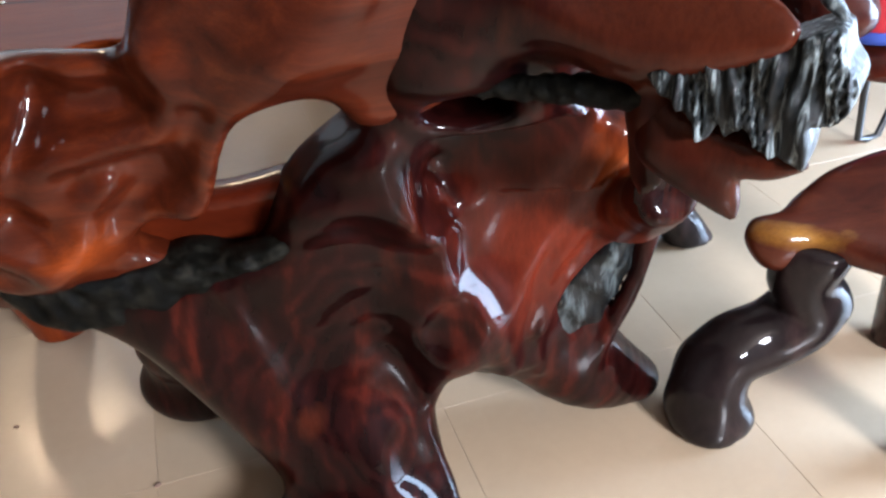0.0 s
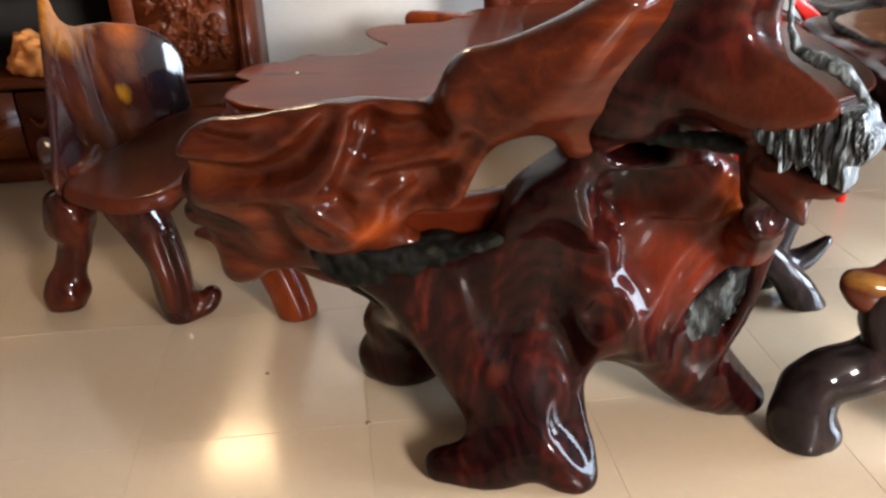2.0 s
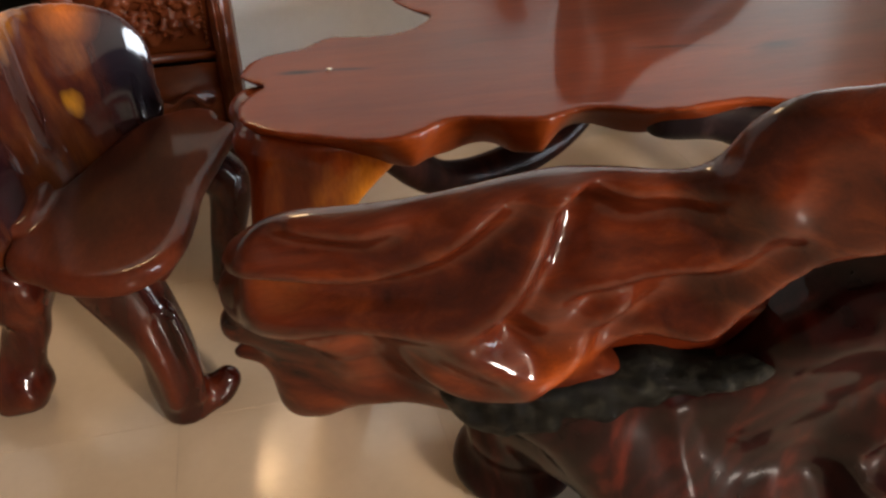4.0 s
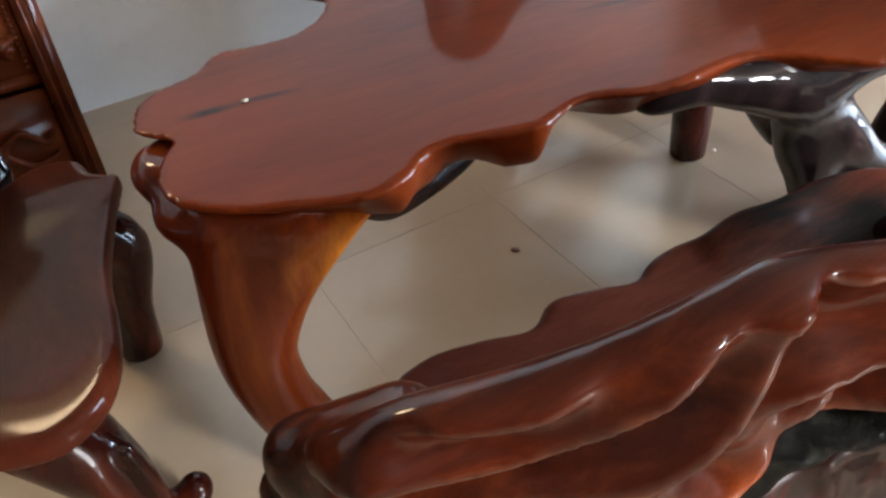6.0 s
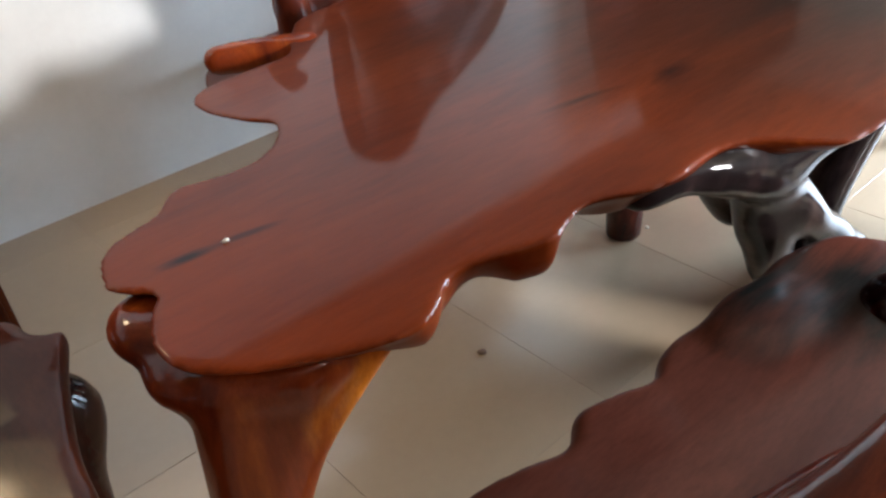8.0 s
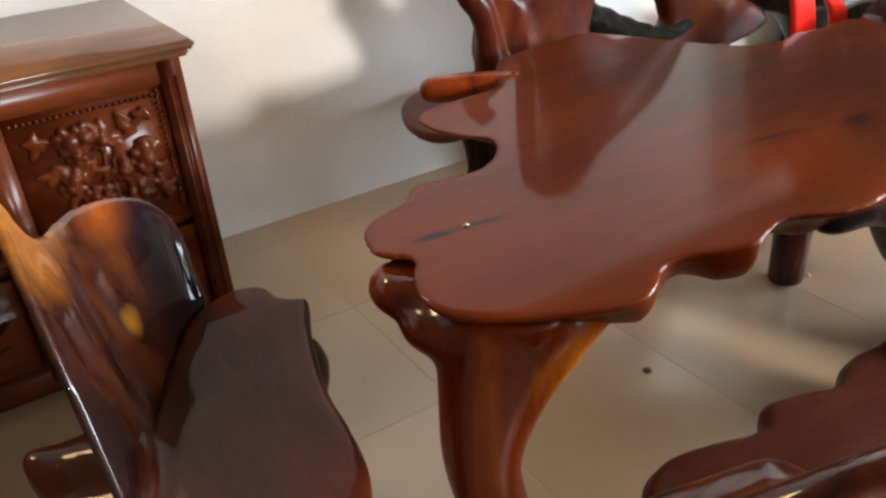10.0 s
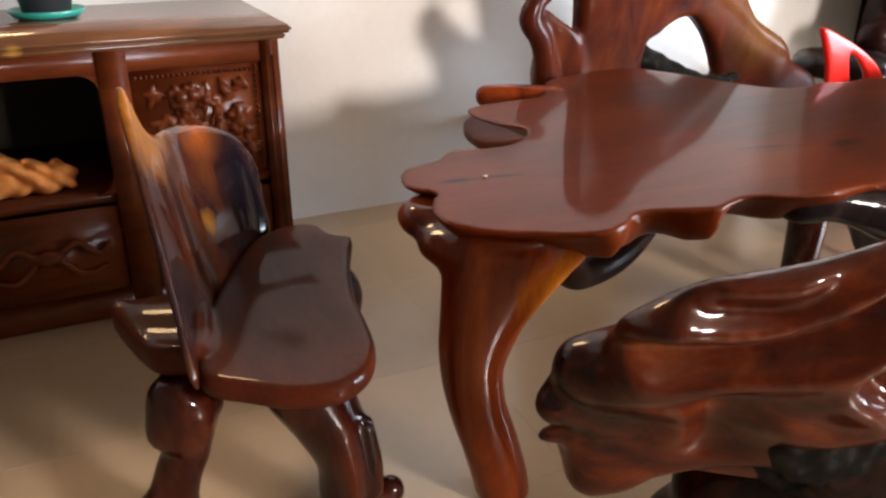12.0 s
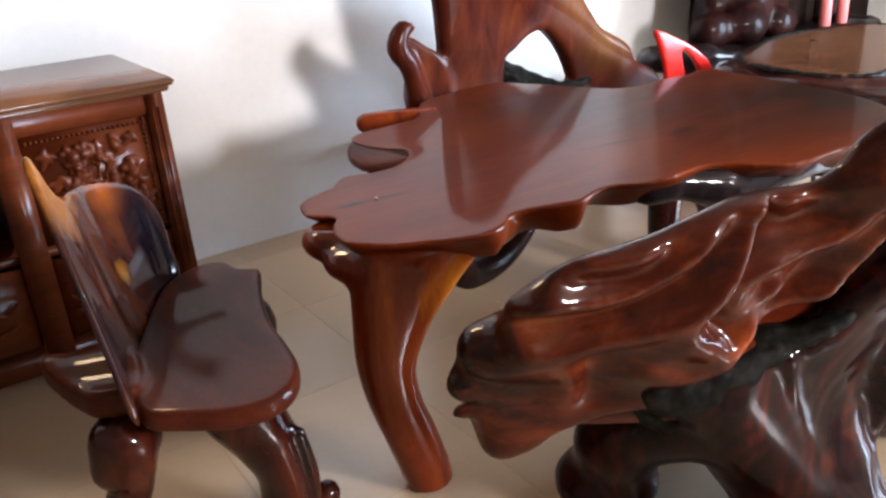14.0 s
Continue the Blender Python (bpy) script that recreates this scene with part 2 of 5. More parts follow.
CABINET = wood("red-brown carved cabinet wood", (0.085, 0.017, 0.005), (0.125, 0.027, 0.008), (0.16, 0.038, 0.011), (1.2, 6, 6), 3.0, 0.4, 0.35, gloss=0.2)
# the yellow spots are warm reflections on the front edge, painted into the colour
CABTOP = wood("varnished cabinet top wood", (0.115, 0.045, 0.019), (0.135, 0.053, 0.022), (0.155, 0.062, 0.026), (1.2, 7, 7), 3.0, 0.4, 0.8, gloss=0.1, spots=(((-1.36, 1.79, 0.955), 0.03, (0.5, 0.27, 0.05)), ((-1.24, 1.79, 0.95), 0.035, (0.5, 0.27, 0.05)), ((-1.13, 1.79, 0.95), 0.025, (0.5, 0.27, 0.05))))
INSIDE = plain("dark cabinet inside", (0.05, 0.045, 0.04), 0.8, shine=0.1)
CLOTH = plain("orange cloth", (0.85, 0.3, 0.07), 0.9, vary=0.25, scale=16, bump=0.5)
POT = plain("black plastic pot", (0.03, 0.03, 0.035), 0.45, vary=0.2)
TEAL = plain("teal plastic saucer", (0.01, 0.32, 0.26), 0.3, vary=0.1)
SOIL = plain("potting soil", (0.05, 0.03, 0.02), 0.95, scale=40, vary=0.5, bump=0.8)
LEAFGREEN = plain("dark green leaf", (0.05, 0.09, 0.035), 0.4, vary=0.4, scale=25)
VEIN = plain("pale leaf vein", (0.4, 0.45, 0.32), 0.5)
STEM = plain("yellow plant stem", (0.4, 0.25, 0.09), 0.6, vary=0.3)
REDPLASTIC = plain("red plastic", (0.75, 0.02, 0.012), 0.3, vary=0.06)
REDCLOTH = plain("red cushion cloth", (0.4, 0.012, 0.02), 0.85, vary=0.2, bump=0.4)
BLUECLOTH = plain("blue cloth edging", (0.03, 0.06, 0.3), 0.85)
PINK = plain("pink wax", (0.75, 0.2, 0.18), 0.4, vary=0.06)
DARKPANEL = wood("dark brown wardrobe wood", (0.008, 0.004, 0.003), (0.014, 0.007, 0.005), (0.025, 0.012, 0.008), (6, 6, 1), 3.0, 0.6, 0.1, gloss=0.3)
STEEL = plain("black painted steel", (0.015, 0.015, 0.016), 0.35)
CRUMB = plain("brown crumb", (0.22, 0.14, 0.1), 0.8)
PALEGRAIN = plain("pale rice grain", (0.8, 0.72, 0.58), 0.6)


# ---- building helpers ----
def shade(me, smooth=True):
    me.polygons.foreach_set("use_smooth", [smooth] * len(me.polygons))
    return me


def thing(name, at, label, category, group="", kind=""):
    ob = new(name)
    ob.location = at
    ob.empty_display_size = 0.1
    return tagged(ob, label, category, group, kind)


def place(ob, parent):
    """Hangs ob, whose mesh is in world metres, under parent."""
    ob.parent = parent
    if not parent.parent:
        ob.matrix_parent_inverse = Matrix.Translation(parent.location).inverted()
    return ob


def part(name, bm, material, parent=None, label="", smooth=True):
    me = bpy.data.meshes.new(name)
    if isinstance(bm, bmesh.types.BMesh):
        bm.to_mesh(me)
        bm.free()
    else:
        me.from_pydata(bm[0].tolist(), [], bm[1].tolist())
    me.materials.append(material)
    shade(me, smooth)
    ob = new(name, me)
    if parent:
        place(ob, parent)
    return tagged(ob, label)


def box(lo, hi, bevel=0.0, bm=None, m=None):
    bm = bm or bmesh.new()
    c, s = [(a + b) / 2 for a, b in zip(lo, hi)], [b - a for a, b in zip(lo, hi)]
    made = bmesh.ops.create_cube(bm, size=1, matrix=(m or Matrix.Identity(4)) @ Matrix.Translation(c) @ Matrix.Diagonal((*s, 1)))["verts"]
    if bevel:
        edges = list({e for v in made for e in v.link_edges})
        bmesh.ops.bevel(bm, geom=edges, offset=bevel, segments=2, affect="EDGES")
    return bm


def lathe(profile, at, turns=32, bm=None):
    """A turned body: rows of radius and height round a vertical axis at a place."""
    bm = bm or bmesh.new()
    rings = []
    for r, z in profile:
        rings.append([bm.verts.new((at[0] + r * math.cos(a), at[1] + r * math.sin(a), at[2] + z)) for a in [2 * math.pi * i / turns for i in range(turns)]])
    for lo, hi in zip(rings, rings[1:]):
        for i in range(turns):
            j = (i + 1) % turns
            bm.faces.new((lo[i], lo[j], hi[j], hi[i]))
    bm.faces.new(rings[-1])
    bm.faces.new(rings[0][::-1])
    return bm


def tube(points, radii, sides=10, bm=None):
    """A bent rod along points."""
    bm = bm or bmesh.new()
    pts = [Vector(p) for p in points]
    if isinstance(radii, (int, float)):
        radii = [radii] * len(pts)
    rings = []
    side = None
    for i, p in enumerate(pts):
        d = (pts[min(i + 1, len(pts) - 1)] - pts[max(i - 1, 0)]).normalized()
        side = d.orthogonal().normalized() if side is None else (side - d * side.dot(d)).normalized()
        other = d.cross(side)
        rings.append([bm.verts.new(p + radii[i] * (side * math.cos(a) + other * math.sin(a))) for a in [2 * math.pi * k / sides for k in range(sides)]])
    for lo, hi in zip(rings, rings[1:]):
        for i in range(sides):
            j = (i + 1) % sides
            bm.faces.new((lo[i], lo[j], hi[j], hi[i]))
    bm.faces.new(rings[-1])
    bm.faces.new(rings[0][::-1])
    return bm


def spline(points, steps=6, closed=False):
    """Points on a smooth curve through the given ones."""
    p = np.array(points, float)
    n = len(p)
    out = []
    for i in range(n if closed else n - 1):
        a, b, c, d = (p[(i + k) % n] if closed else p[min(max(i + k, 0), n - 1)] for k in (-1, 0, 1, 2))
        for u in np.arange(steps) / steps:
            out.append(0.5 * (2 * b + (c - a) * u + (2 * a - 5 * b + 4 * c - d) * u**2 + (3 * b - a - 3 * c + d) * u**3))
    if not closed:
        out.append(p[-1])
    return np.array(out)


def inside_distance(u, v, outline):
    """Distance to a closed outline, negative within."""
    d = np.full(u.shape, 1e9)
    odd = np.zeros(u.shape, bool)
    for (ax, ay), (bx, by) in zip(outline, np.roll(outline, -1, 0)):
        ex, ey = bx - ax, by - ay
        h = np.clip(((u - ax) * ex + (v - ay) * ey) / max(ex * ex + ey * ey, 1e-12), 0, 1)
        d = np.minimum(d, (u - ax - h * ex) ** 2 + (v - ay - h * ey) ** 2)
        odd ^= ((ay > v) != (by > v)) & (u < ex * (v - ay) / (ey if ey else 1e-12) + ax)
    return np.where(odd, -1, 1) * np.sqrt(d)


def line_distance(u, v, line):
    d = np.full(np.broadcast(u, v).shape, 1e9)
    for (ax, ay), (bx, by) in zip(line, line[1:]):
        ex, ey = bx - ax, by - ay
        h = np.clip(((u - ax) * ex + (v - ay) * ey) / max(ex * ex + ey * ey, 1e-12), 0, 1)
        d = np.minimum(d, (u - ax - h * ex) ** 2 + (v - ay - h * ey) ** 2)
    return np.sqrt(d)


def rounded(d, e, r):
    """Joins an outline's distance and a thickness' distance with rounded edges of radius r."""
    a, b = d + r, e + r
    return np.minimum(np.maximum(a, b), 0) + np.hypot(np.maximum(a, 0), np.maximum(b, 0)) - r


class Clay:
    """A body that is modelled from limbs, lumps and slabs which flow into one another, and is then skinned."""

    def __init__(self, lo, hi, step):
        self.lo, self.step = np.array(lo, float), step
        axes = [np.arange(a, b + step, step) for a, b in zip(lo, hi)]
        self.x, self.y, self.z = np.meshgrid(*axes, indexing="ij", sparse=True)
        self.d = np.full([len(a) for a in axes], 1.0)

    def _span(self, lo, hi, k):
        out = []
        for axis in range(3):
            n = self.d.shape[axis]
            a = int((lo[axis] - k - self.lo[axis]) / self.step) - 2
            b = int((hi[axis] + k - self.lo[axis]) / self.step) + 3
            out.append(slice(min(max(a, 0), n), min(max(b, 0), n)))
        return tuple(out)

    def _mix(self, s, d, k, cut):
        old = self.d[s]
        if cut:
            old, d = -old, d
        k = max(k, 1e-6)
        h = np.clip(0.5 + 0.5 * (old - d) / k, 0, 1)
        got = old * (1 - h) + d * h - k * h * (1 - h)
        self.d[s] = -got if cut else got

    def limb(self, points, radii, k=0.03, cut=False, steps=5, squash=(1, 1, 1)):
        rows = spline([(*p, r) for p, r in zip(points, radii)], steps)
        big = rows[:, 3].max() * max(1, max(squash))
        s = self._span(rows[:, :3].min(0) - big, rows[:, :3].max(0) + big, k)
        x, y, z = self.x[s[0]], self.y[:, s[1]], self.z[:, :, s[2]]
        d = np.full(np.broadcast(x, y, z).shape, 1e9)
        fx, fy, fz = squash
        for a, b in zip(rows, rows[1:]):
            e = (b - a)[:3] / squash
            px, py, pz = (x - a[0]) / fx, (y - a[1]) / fy, (z - a[2]) / fz
            h = np.clip((px * e[0] + py * e[1] + pz * e[2]) / max(e @ e, 1e-12), 0, 1)
            d = np.minimum(d, np.sqrt((px - h * e[0]) ** 2 + (py - h * e[1]) ** 2 + (pz - h * e[2]) ** 2) - (a[3] + h * (b[3] - a[3])))
        self._mix(s, d, k, cut)
        return self

    def lump(self, at, radii, k=0.03, cut=False, turn=(0, 0, 0)):
        at, radii = np.array(at, float), np.array(radii, float)
        s = self._span(at - radii.max(), at + radii.max(), k)
        x, y, z = self.x[s[0]] - at[0], self.y[:, s[1]] - at[1], self.z[:, :, s[2]] - at[2]
        m = np.array(Euler([radians(a) for a in turn]).to_matrix().transposed())
        q = [m[i][0] * x + m[i][1] * y + m[i][2] * z for i in range(3)]
        k0 = np.sqrt(sum((c / r) ** 2 for c, r in zip(q, radii)))
        k1 = np.sqrt(sum((c / r**2) ** 2 for c, r in zip(q, radii)))
        self._mix(s, k0 * (k0 - 1) / np.maximum(k1, 1e-6), k, cut)
        return self

    def facet(self, eye, at, facing, wide, long, deep=0.012, soft=0.012, k=0.012):
        """A smooth flat cut into the body where the line from eye to at meets it."""
        eye, at = np.array(eye, float), np.array(at, float)
        for u in np.linspace(0.5, 1.3, 400):
            p = eye + u * (at - eye)
            cell = np.round((p - self.lo) / self.step).astype(int)
            if np.all(cell >= 0) and np.all(cell < self.d.shape) and self.d[tuple(cell)] < 0:
                break
        n = Vector(facing).normalized()
        side = n.cross(Vector((0, 0, 1))).normalized()
        up = side.cross(n)
        p = p - np.array(n) * deep
        s = self._span(p - 2 * max(wide, long) - 0.03, p + 2 * max(wide, long) + 0.03, k)
        x, y, z = self.x[s[0]] - p[0], self.y[:, s[1]] - p[1], self.z[:, :, s[2]] - p[2]
        off = [m[0] * x + m[1] * y + m[2] * z for m in (n, side, up)]
        out = np.maximum(0, np.sqrt((off[1] / wide) ** 2 + (off[2] / long) ** 2) - 1)
        self._mix(s, soft * out * (1 + 3 * out) - off[0], k, True)
        return self

    def slab(self, outline, z0, z1, edge=0.02, k=0.02, sag=None, inset=None):
        """A level board with a free outline and rounded edges; sag lifts or lowers it from place to place."""
        o = spline(outline, 5, True)
        s = self._span((*o.min(0), z0 - 0.06), (*o.max(0), z1 + 0.06), k)
        x, y, z = self.x[s[0]], self.y[:, s[1]], self.z[:, :, s[2]]
        flat = inside_distance(*np.broadcast_arrays(x, y), o)
        flat = flat + (inset(x, y, z) if inset else 0)
        lift = sag(x, y) if sag else 0
        self._mix(s, rounded(flat, np.abs(z - lift - (z0 + z1) / 2) - (z1 - z0) / 2, edge), k, False)
        return self

    def panel(self, outline, front, thick, edge=0.02, k=0.02, relief=None, cut=False, steps=5):
        """An upright board over an outline in x and z, behind the curved face y = front(x, z); relief pushes its face outwards."""
        o = spline(outline, steps, True)
        s = self._span((o[:, 0].min(), self.lo[1], o[:, 1].min()), (o[:, 0].max(), self.lo[1] + self.d.shape[1] * self.step, o[:, 1].max()), k + 0.05)
        x, y, z = self.x[s[0]], self.y[:, s[1]], self.z[:, :, s[2]]
        u, v = np.broadcast_arrays(x, z)
        u, v = u[:, 0, :], v[:, 0, :]
        flat = inside_distance(u, v, o)[:, None, :]
        f = front(u, v)
        slope = np.sqrt(1 + sum(g**2 for g in np.gradient(f, self.step)))[:, None, :]
        near = (f - (relief(u, v) if relief else 0))[:, None, :]
        far = (f + thick)[:, None, :]
        self._mix(s, rounded(flat, (np.abs(y - (near + far) / 2) - (far - near) / 2) / slope, edge), k, cut)
        return self

    def ripple(self, fn):
        self.d += fn(self.x, self.y, self.z)
        return self

    def floor(self, z):
        self.d = np.maximum(self.d, z - self.z)
        return self

    def skin(self, smooth=2):
        d = self.d.copy()
        for axis in range(3):
            for end in (0, -1):
                rim = [slice(None)] * 3
                rim[axis] = end
                d[tuple(rim)] = np.maximum(d[tuple(rim)], 0.3 * self.step)
        n = np.array(d.shape)
        neg = d < 0
        count = sum(neg[i : n[0] - 1 + i, j : n[1] - 1 + j, k : n[2] - 1 + k].astype(np.int8) for i in (0, 1) for j in (0, 1) for k in (0, 1))
        cells = np.argwhere((count > 0) & (count < 8))
        index = np.full(n - 1, -1, np.int64)
        index[tuple(cells.T)] = np.arange(len(cells))
        total, hits = np.zeros((len(cells), 3)), np.zeros(len(cells))
        corner = [(i, j, k) for i in (0, 1) for j in (0, 1) for k in (0, 1)]
        value = {c: d[tuple((cells + c).T)] for c in corner}
        for a in corner:
            for axis in range(3):
                if a[axis]:
                    continue
                b = tuple(v + (i == axis) for i, v in enumerate(a))
                va, vb = value[a], value[b]
                on = (va < 0) != (vb < 0)
                w = va[on] / (va[on] - vb[on])
                p = np.repeat(np.array([a], float), len(w), 0)
                p[:, axis] += w
                total[on] += p
                hits[on] += 1
        verts = self.lo + (cells + total / hits[:, None]) * self.step
        quads = []
        for axis in range(3):
            one = np.eye(3, dtype=int)[axis]
            a = neg[tuple(slice(0, n[i] - one[i]) for i in range(3))]
            b = neg[tuple(slice(one[i], n[i]) for i in range(3))]
            at = np.argwhere(a != b)
            u, v = np.eye(3, dtype=int)[(axis + 1) % 3], np.eye(3, dtype=int)[(axis + 2) % 3]
            at = at[np.all((at - u - v >= 0) & (at < n - 1), axis=1)]
            flip = b[tuple(at.T)]
            four = np.stack([index[tuple((at - s).T)] for s in (u + v, v, 0 * u, u)], 1)
            four[flip] = four[flip][:, ::-1]
            quads.append(four)
        quads = np.concatenate(quads)
        for _ in range(smooth):
            acc, num = np.zeros_like(verts), np.zeros(len(verts))
            for i in range(4):
                for j in ((i + 1) % 4, (i - 1) % 4):
                    np.add.at(acc, quads[:, i], verts[quads[:, j]])
                    np.add.at(num, quads[:, i], 1)
            mean = acc / num[:, None]
            verts = verts + 0.5 * (mean - verts)
        return verts, quads


def step_up(a, b, x):
    u = np.clip((x - a) / (b - a), 0, 1)
    return u * u * (3 - 2 * u)


# ---- room ----
def slab_wall(name, lo, hi, label, material=WALL):
    ob = part(name, box(lo, hi), material, None, label, False)
    return tagged(ob, label, "wall", kind="structure")


slab_wall("wall_north", (WEST - 0.15, NORTH, 0), (EAST + 0.15, NORTH + 0.15, CEILING), "plain white painted wall behind the furniture")
slab_wall("wall_west", (WEST - 0.15, SOUTH, 0), (WEST, NORTH, CEILING), "unseen side wall of the room, dark brown for dim reflections", DIM)
# the east wall stands round a wide open front
slab_wall("wall_east", (EAST, 0.32, 0), (EAST + 0.15, NORTH, CEILING), "plain white painted wall beside the wide open front")
slab_wall("wall_east_2", (EAST, SOUTH, 0), (EAST + 0.15, -2.12, CEILING), "plain white painted wall beside the wide open front")
slab_wall("wall_east_3", (EAST, -2.12, 2.3), (EAST + 0.15, 0.32, CEILING), "plain white painted lintel over the wide open front")
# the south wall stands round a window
slab_wall("wall_south", (WEST - 0.15, SOUTH - 0.15, 0), (EAST + 0.15, SOUTH, 1.5), "unseen dark brown wall under the window", DIM)
slab_wall("wall_south_2", (WEST - 0.15, SOUTH - 0.15, 2.29), (EAST + 0.15, SOUTH, CEILING), "unseen dark brown wall over the window", DIM)
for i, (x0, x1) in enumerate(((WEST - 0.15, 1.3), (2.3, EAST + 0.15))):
    slab_wall("wall_south_%d" % (i + 3), (x0, SOUTH - 0.15, 1.5), (x1, SOUTH, 2.29), "unseen dark brown wall beside the window", DIM)
# added out of view; its low height keeps the tabletop's reflection dark
tagged(part("ceiling", box((WEST - 0.15, SOUTH - 0.15, CEILING), (EAST + 0.15, NORTH + 0.15, CEILING + 0.12)), CEIL, None, "unseen ceiling, low and dark to darken the tabletop's reflection", False), "", "ceiling", kind="structure")
floor_base = tagged(part("floor", box((WEST - 0.15, SOUTH - 0.15, -0.08), (EAST + 0.15, NORTH + 0.15, -0.0012)), GROUT, None, "floor of large polished cream tiles with thin joints", False), "", "floor", kind="structure")
ground = tagged(part("ground", box((-60, -60, -0.3), (60, 60, -0.1)), plain("bare outdoor ground", (0.3, 0.26, 0.2), 0.9), None, "bare pale ground outside the house", False), "", "ground", kind="structure")

# ---- near bench: a carved backrest and seat on a mass of roots ----
def bench_face(x, z):
    """How far towards -y the carved back of the bench reaches."""
    left = 0.10 - 0.75 * np.maximum(0, z - 0.6)
    right = np.interp(z, [0, 0.2, 0.45, 0.62, 0.77, 0.9, 0.98, 1.2], [-0.17, -0.17, -0.2, -0.25, -0.30, -0.37, -0.43, -0.5])
    mid = np.interp(z, [0, 0.5, 0.737, 0.93, 1.2], [-0.05, -0.1, -0.18, -0.215, -0.25])
    a, b = step_up(-0.40, 0.02, x), step_up(0.02, 0.4, x)
    return (left * (1 - a) + mid * a) * (1 - b) + right * b


def ridges(*rows):
    """Raised flowing ridges: rows of a line in x and z, its height and its half width."""
    lines = [(spline(line, 6), high, wide) for line, high, wide in rows]

    def relief(x, z):
        out = np.zeros(np.broadcast(x, z).shape)
        for line, high, wide in lines:
            out = out + high * np.exp(-((line_distance(x, z, line) / wide) ** 2))
        return out

    return relief


bench = thing("root_bench", (0.4, 0.0, 0.0), "lacquered root-wood bench with a carved flowing backrest", "bench")

clay = Clay((-0.46, -0.62, 0.36), (0.62, 0.24, 1.3), 0.0085)
back_relief = ridges(
    ([(-0.35, 0.828), (-0.298, 0.815), (-0.217, 0.819), (-0.177, 0.838), (-0.136, 0.868), (-0.103, 0.9), (-0.05, 0.95)], 0.026, 0.026),
    ([(-0.3, 0.87), (-0.236, 0.855), (-0.192, 0.855), (-0.157, 0.877), (-0.118, 0.915), (-0.08, 0.946)], -0.030, 0.026),
    ([(-0.338, 0.775), (-0.233, 0.77), (-0.14, 0.8), (-0.073, 0.852), (-0.03, 0.92)], -0.041, 0.034),
    ([(-0.375, 0.748), (-0.35, 0.72), (-0.294, 0.705), (-0.193, 0.724), (-0.11, 0.752), (-0.06, 0.79), (-0.03, 0.835), (-0.012, 0.885), (0.001, 0.929), (0.021, 0.95)], 0.036, 0.034),
    ([(0.04, 0.915), (0.028, 0.876), (0.01, 0.835), (-0.008, 0.784), (-0.025, 0.735)], -0.036, 0.03),
    ([(0.055, 0.9), (0.1, 0.888), (0.14, 0.905)], -0.036, 0.045),
    ([(0.179, 0.969), (0.198, 0.933), (0.195, 0.89), (0.172, 0.858), (0.115, 0.838), (0.043, 0.817), (0.011, 0.795), (-0.004, 0.76)], 0.030, 0.027),
    ([(0.07, 0.785), (0.136, 0.808), (0.19, 0.83), (0.223, 0.89)], -0.023, 0.024),
    ([(0.088, 0.72), (0.139, 0.755), (0.178, 0.78)], -0.039, 0.035),
    ([(0.097, 0.771), (0.064, 0.712), (0.03, 0.666), (-0.005, 0.65), (-0.04, 0.672), (-0.09, 0.7)], 0.036, 0.03),
    ([(0.44, 1.16), (0.36, 1.04), (0.3, 0.95), (0.262, 0.88), (0.238, 0.8), (0.218, 0.75), (0.204, 0.72)], 0.032, 0.045),
    ([(-0.355, 0.672), (-0.29, 0.652), (-0.245, 0.63), (-0.22, 0.58)], 0.023, 0.035),
    ([(-0.195, 0.66), (-0.175, 0.604), (-0.155, 0.549)], -0.034, 0.045),
    ([(-0.123, 0.623), (-0.094, 0.608), (-0.058, 0.604), (-0.012, 0.617)], 0.020, 0.022),
)
clay.panel(
    [(-0.365, 0.82), (-0.296, 0.893), (-0.209, 0.91), (-0.141, 0.922), (-0.053, 0.942), (0.011, 0.95), (0.096, 0.95), (0.16, 0.962), (0.188, 1.03), (0.218, 1.068),
     (0.274, 1.093), (0.36, 1.145), (0.45, 1.2), (0.56, 1.2), (0.58, 1.0), (0.52, 0.88), (0.42, 0.85), (0.373, 0.9), (0.32, 0.914), (0.272, 0.886),
     (0.246, 0.83), (0.228, 0.76), (0.2, 0.715), (0.14, 0.69), (0.07, 0.62), (-0.0, 0.59), (-0.09, 0.58), (-0.2, 0.6), (-0.34, 0.64), (-0.36, 0.7), (-0.352, 0.76)],
    bench_face, 0.082, 0.03, 0.02, back_relief)
clay.panel([(-0.36, 0.68), (-0.352, 0.58), (-0.345, 0.5), (-0.325, 0.455), (-0.275, 0.42), (-0.2, 0.465), (-0.08, 0.5), (0.1, 0.5), (0.16, 0.6), (0.0, 0.66), (-0.2, 0.7)],
           lambda x, z: bench_face(x, z) + 0.004, 0.1, 0.035, 0.05, back_relief)
# the lobes of its free end
clay.limb([(-0.25, 0.035, 0.73), (-0.345, 0.1, 0.69)], [0.05, 0.04], 0.05)
clay.limb([(-0.28, 0.1, 0.6), (-0.37, 0.13, 0.60)], [0.045, 0.035], 0.03)
clay.limb([(-0.27, 0.12, 0.52), (-0.38, 0.14, 0.535)], [0.025, 0.014], 0.02)
clay.limb([(-0.25, 0.12, 0.47), (-0.29, 0.13, 0.44)], [0.055, 0.045], 0.03)
part("backrest", clay.skin(), AMBER, bench, "amber carved backrest with flowing ridges")

clay = Clay((-0.12, -0.2, 0.5), (0.5, 0.1, 0.8), 0.01)
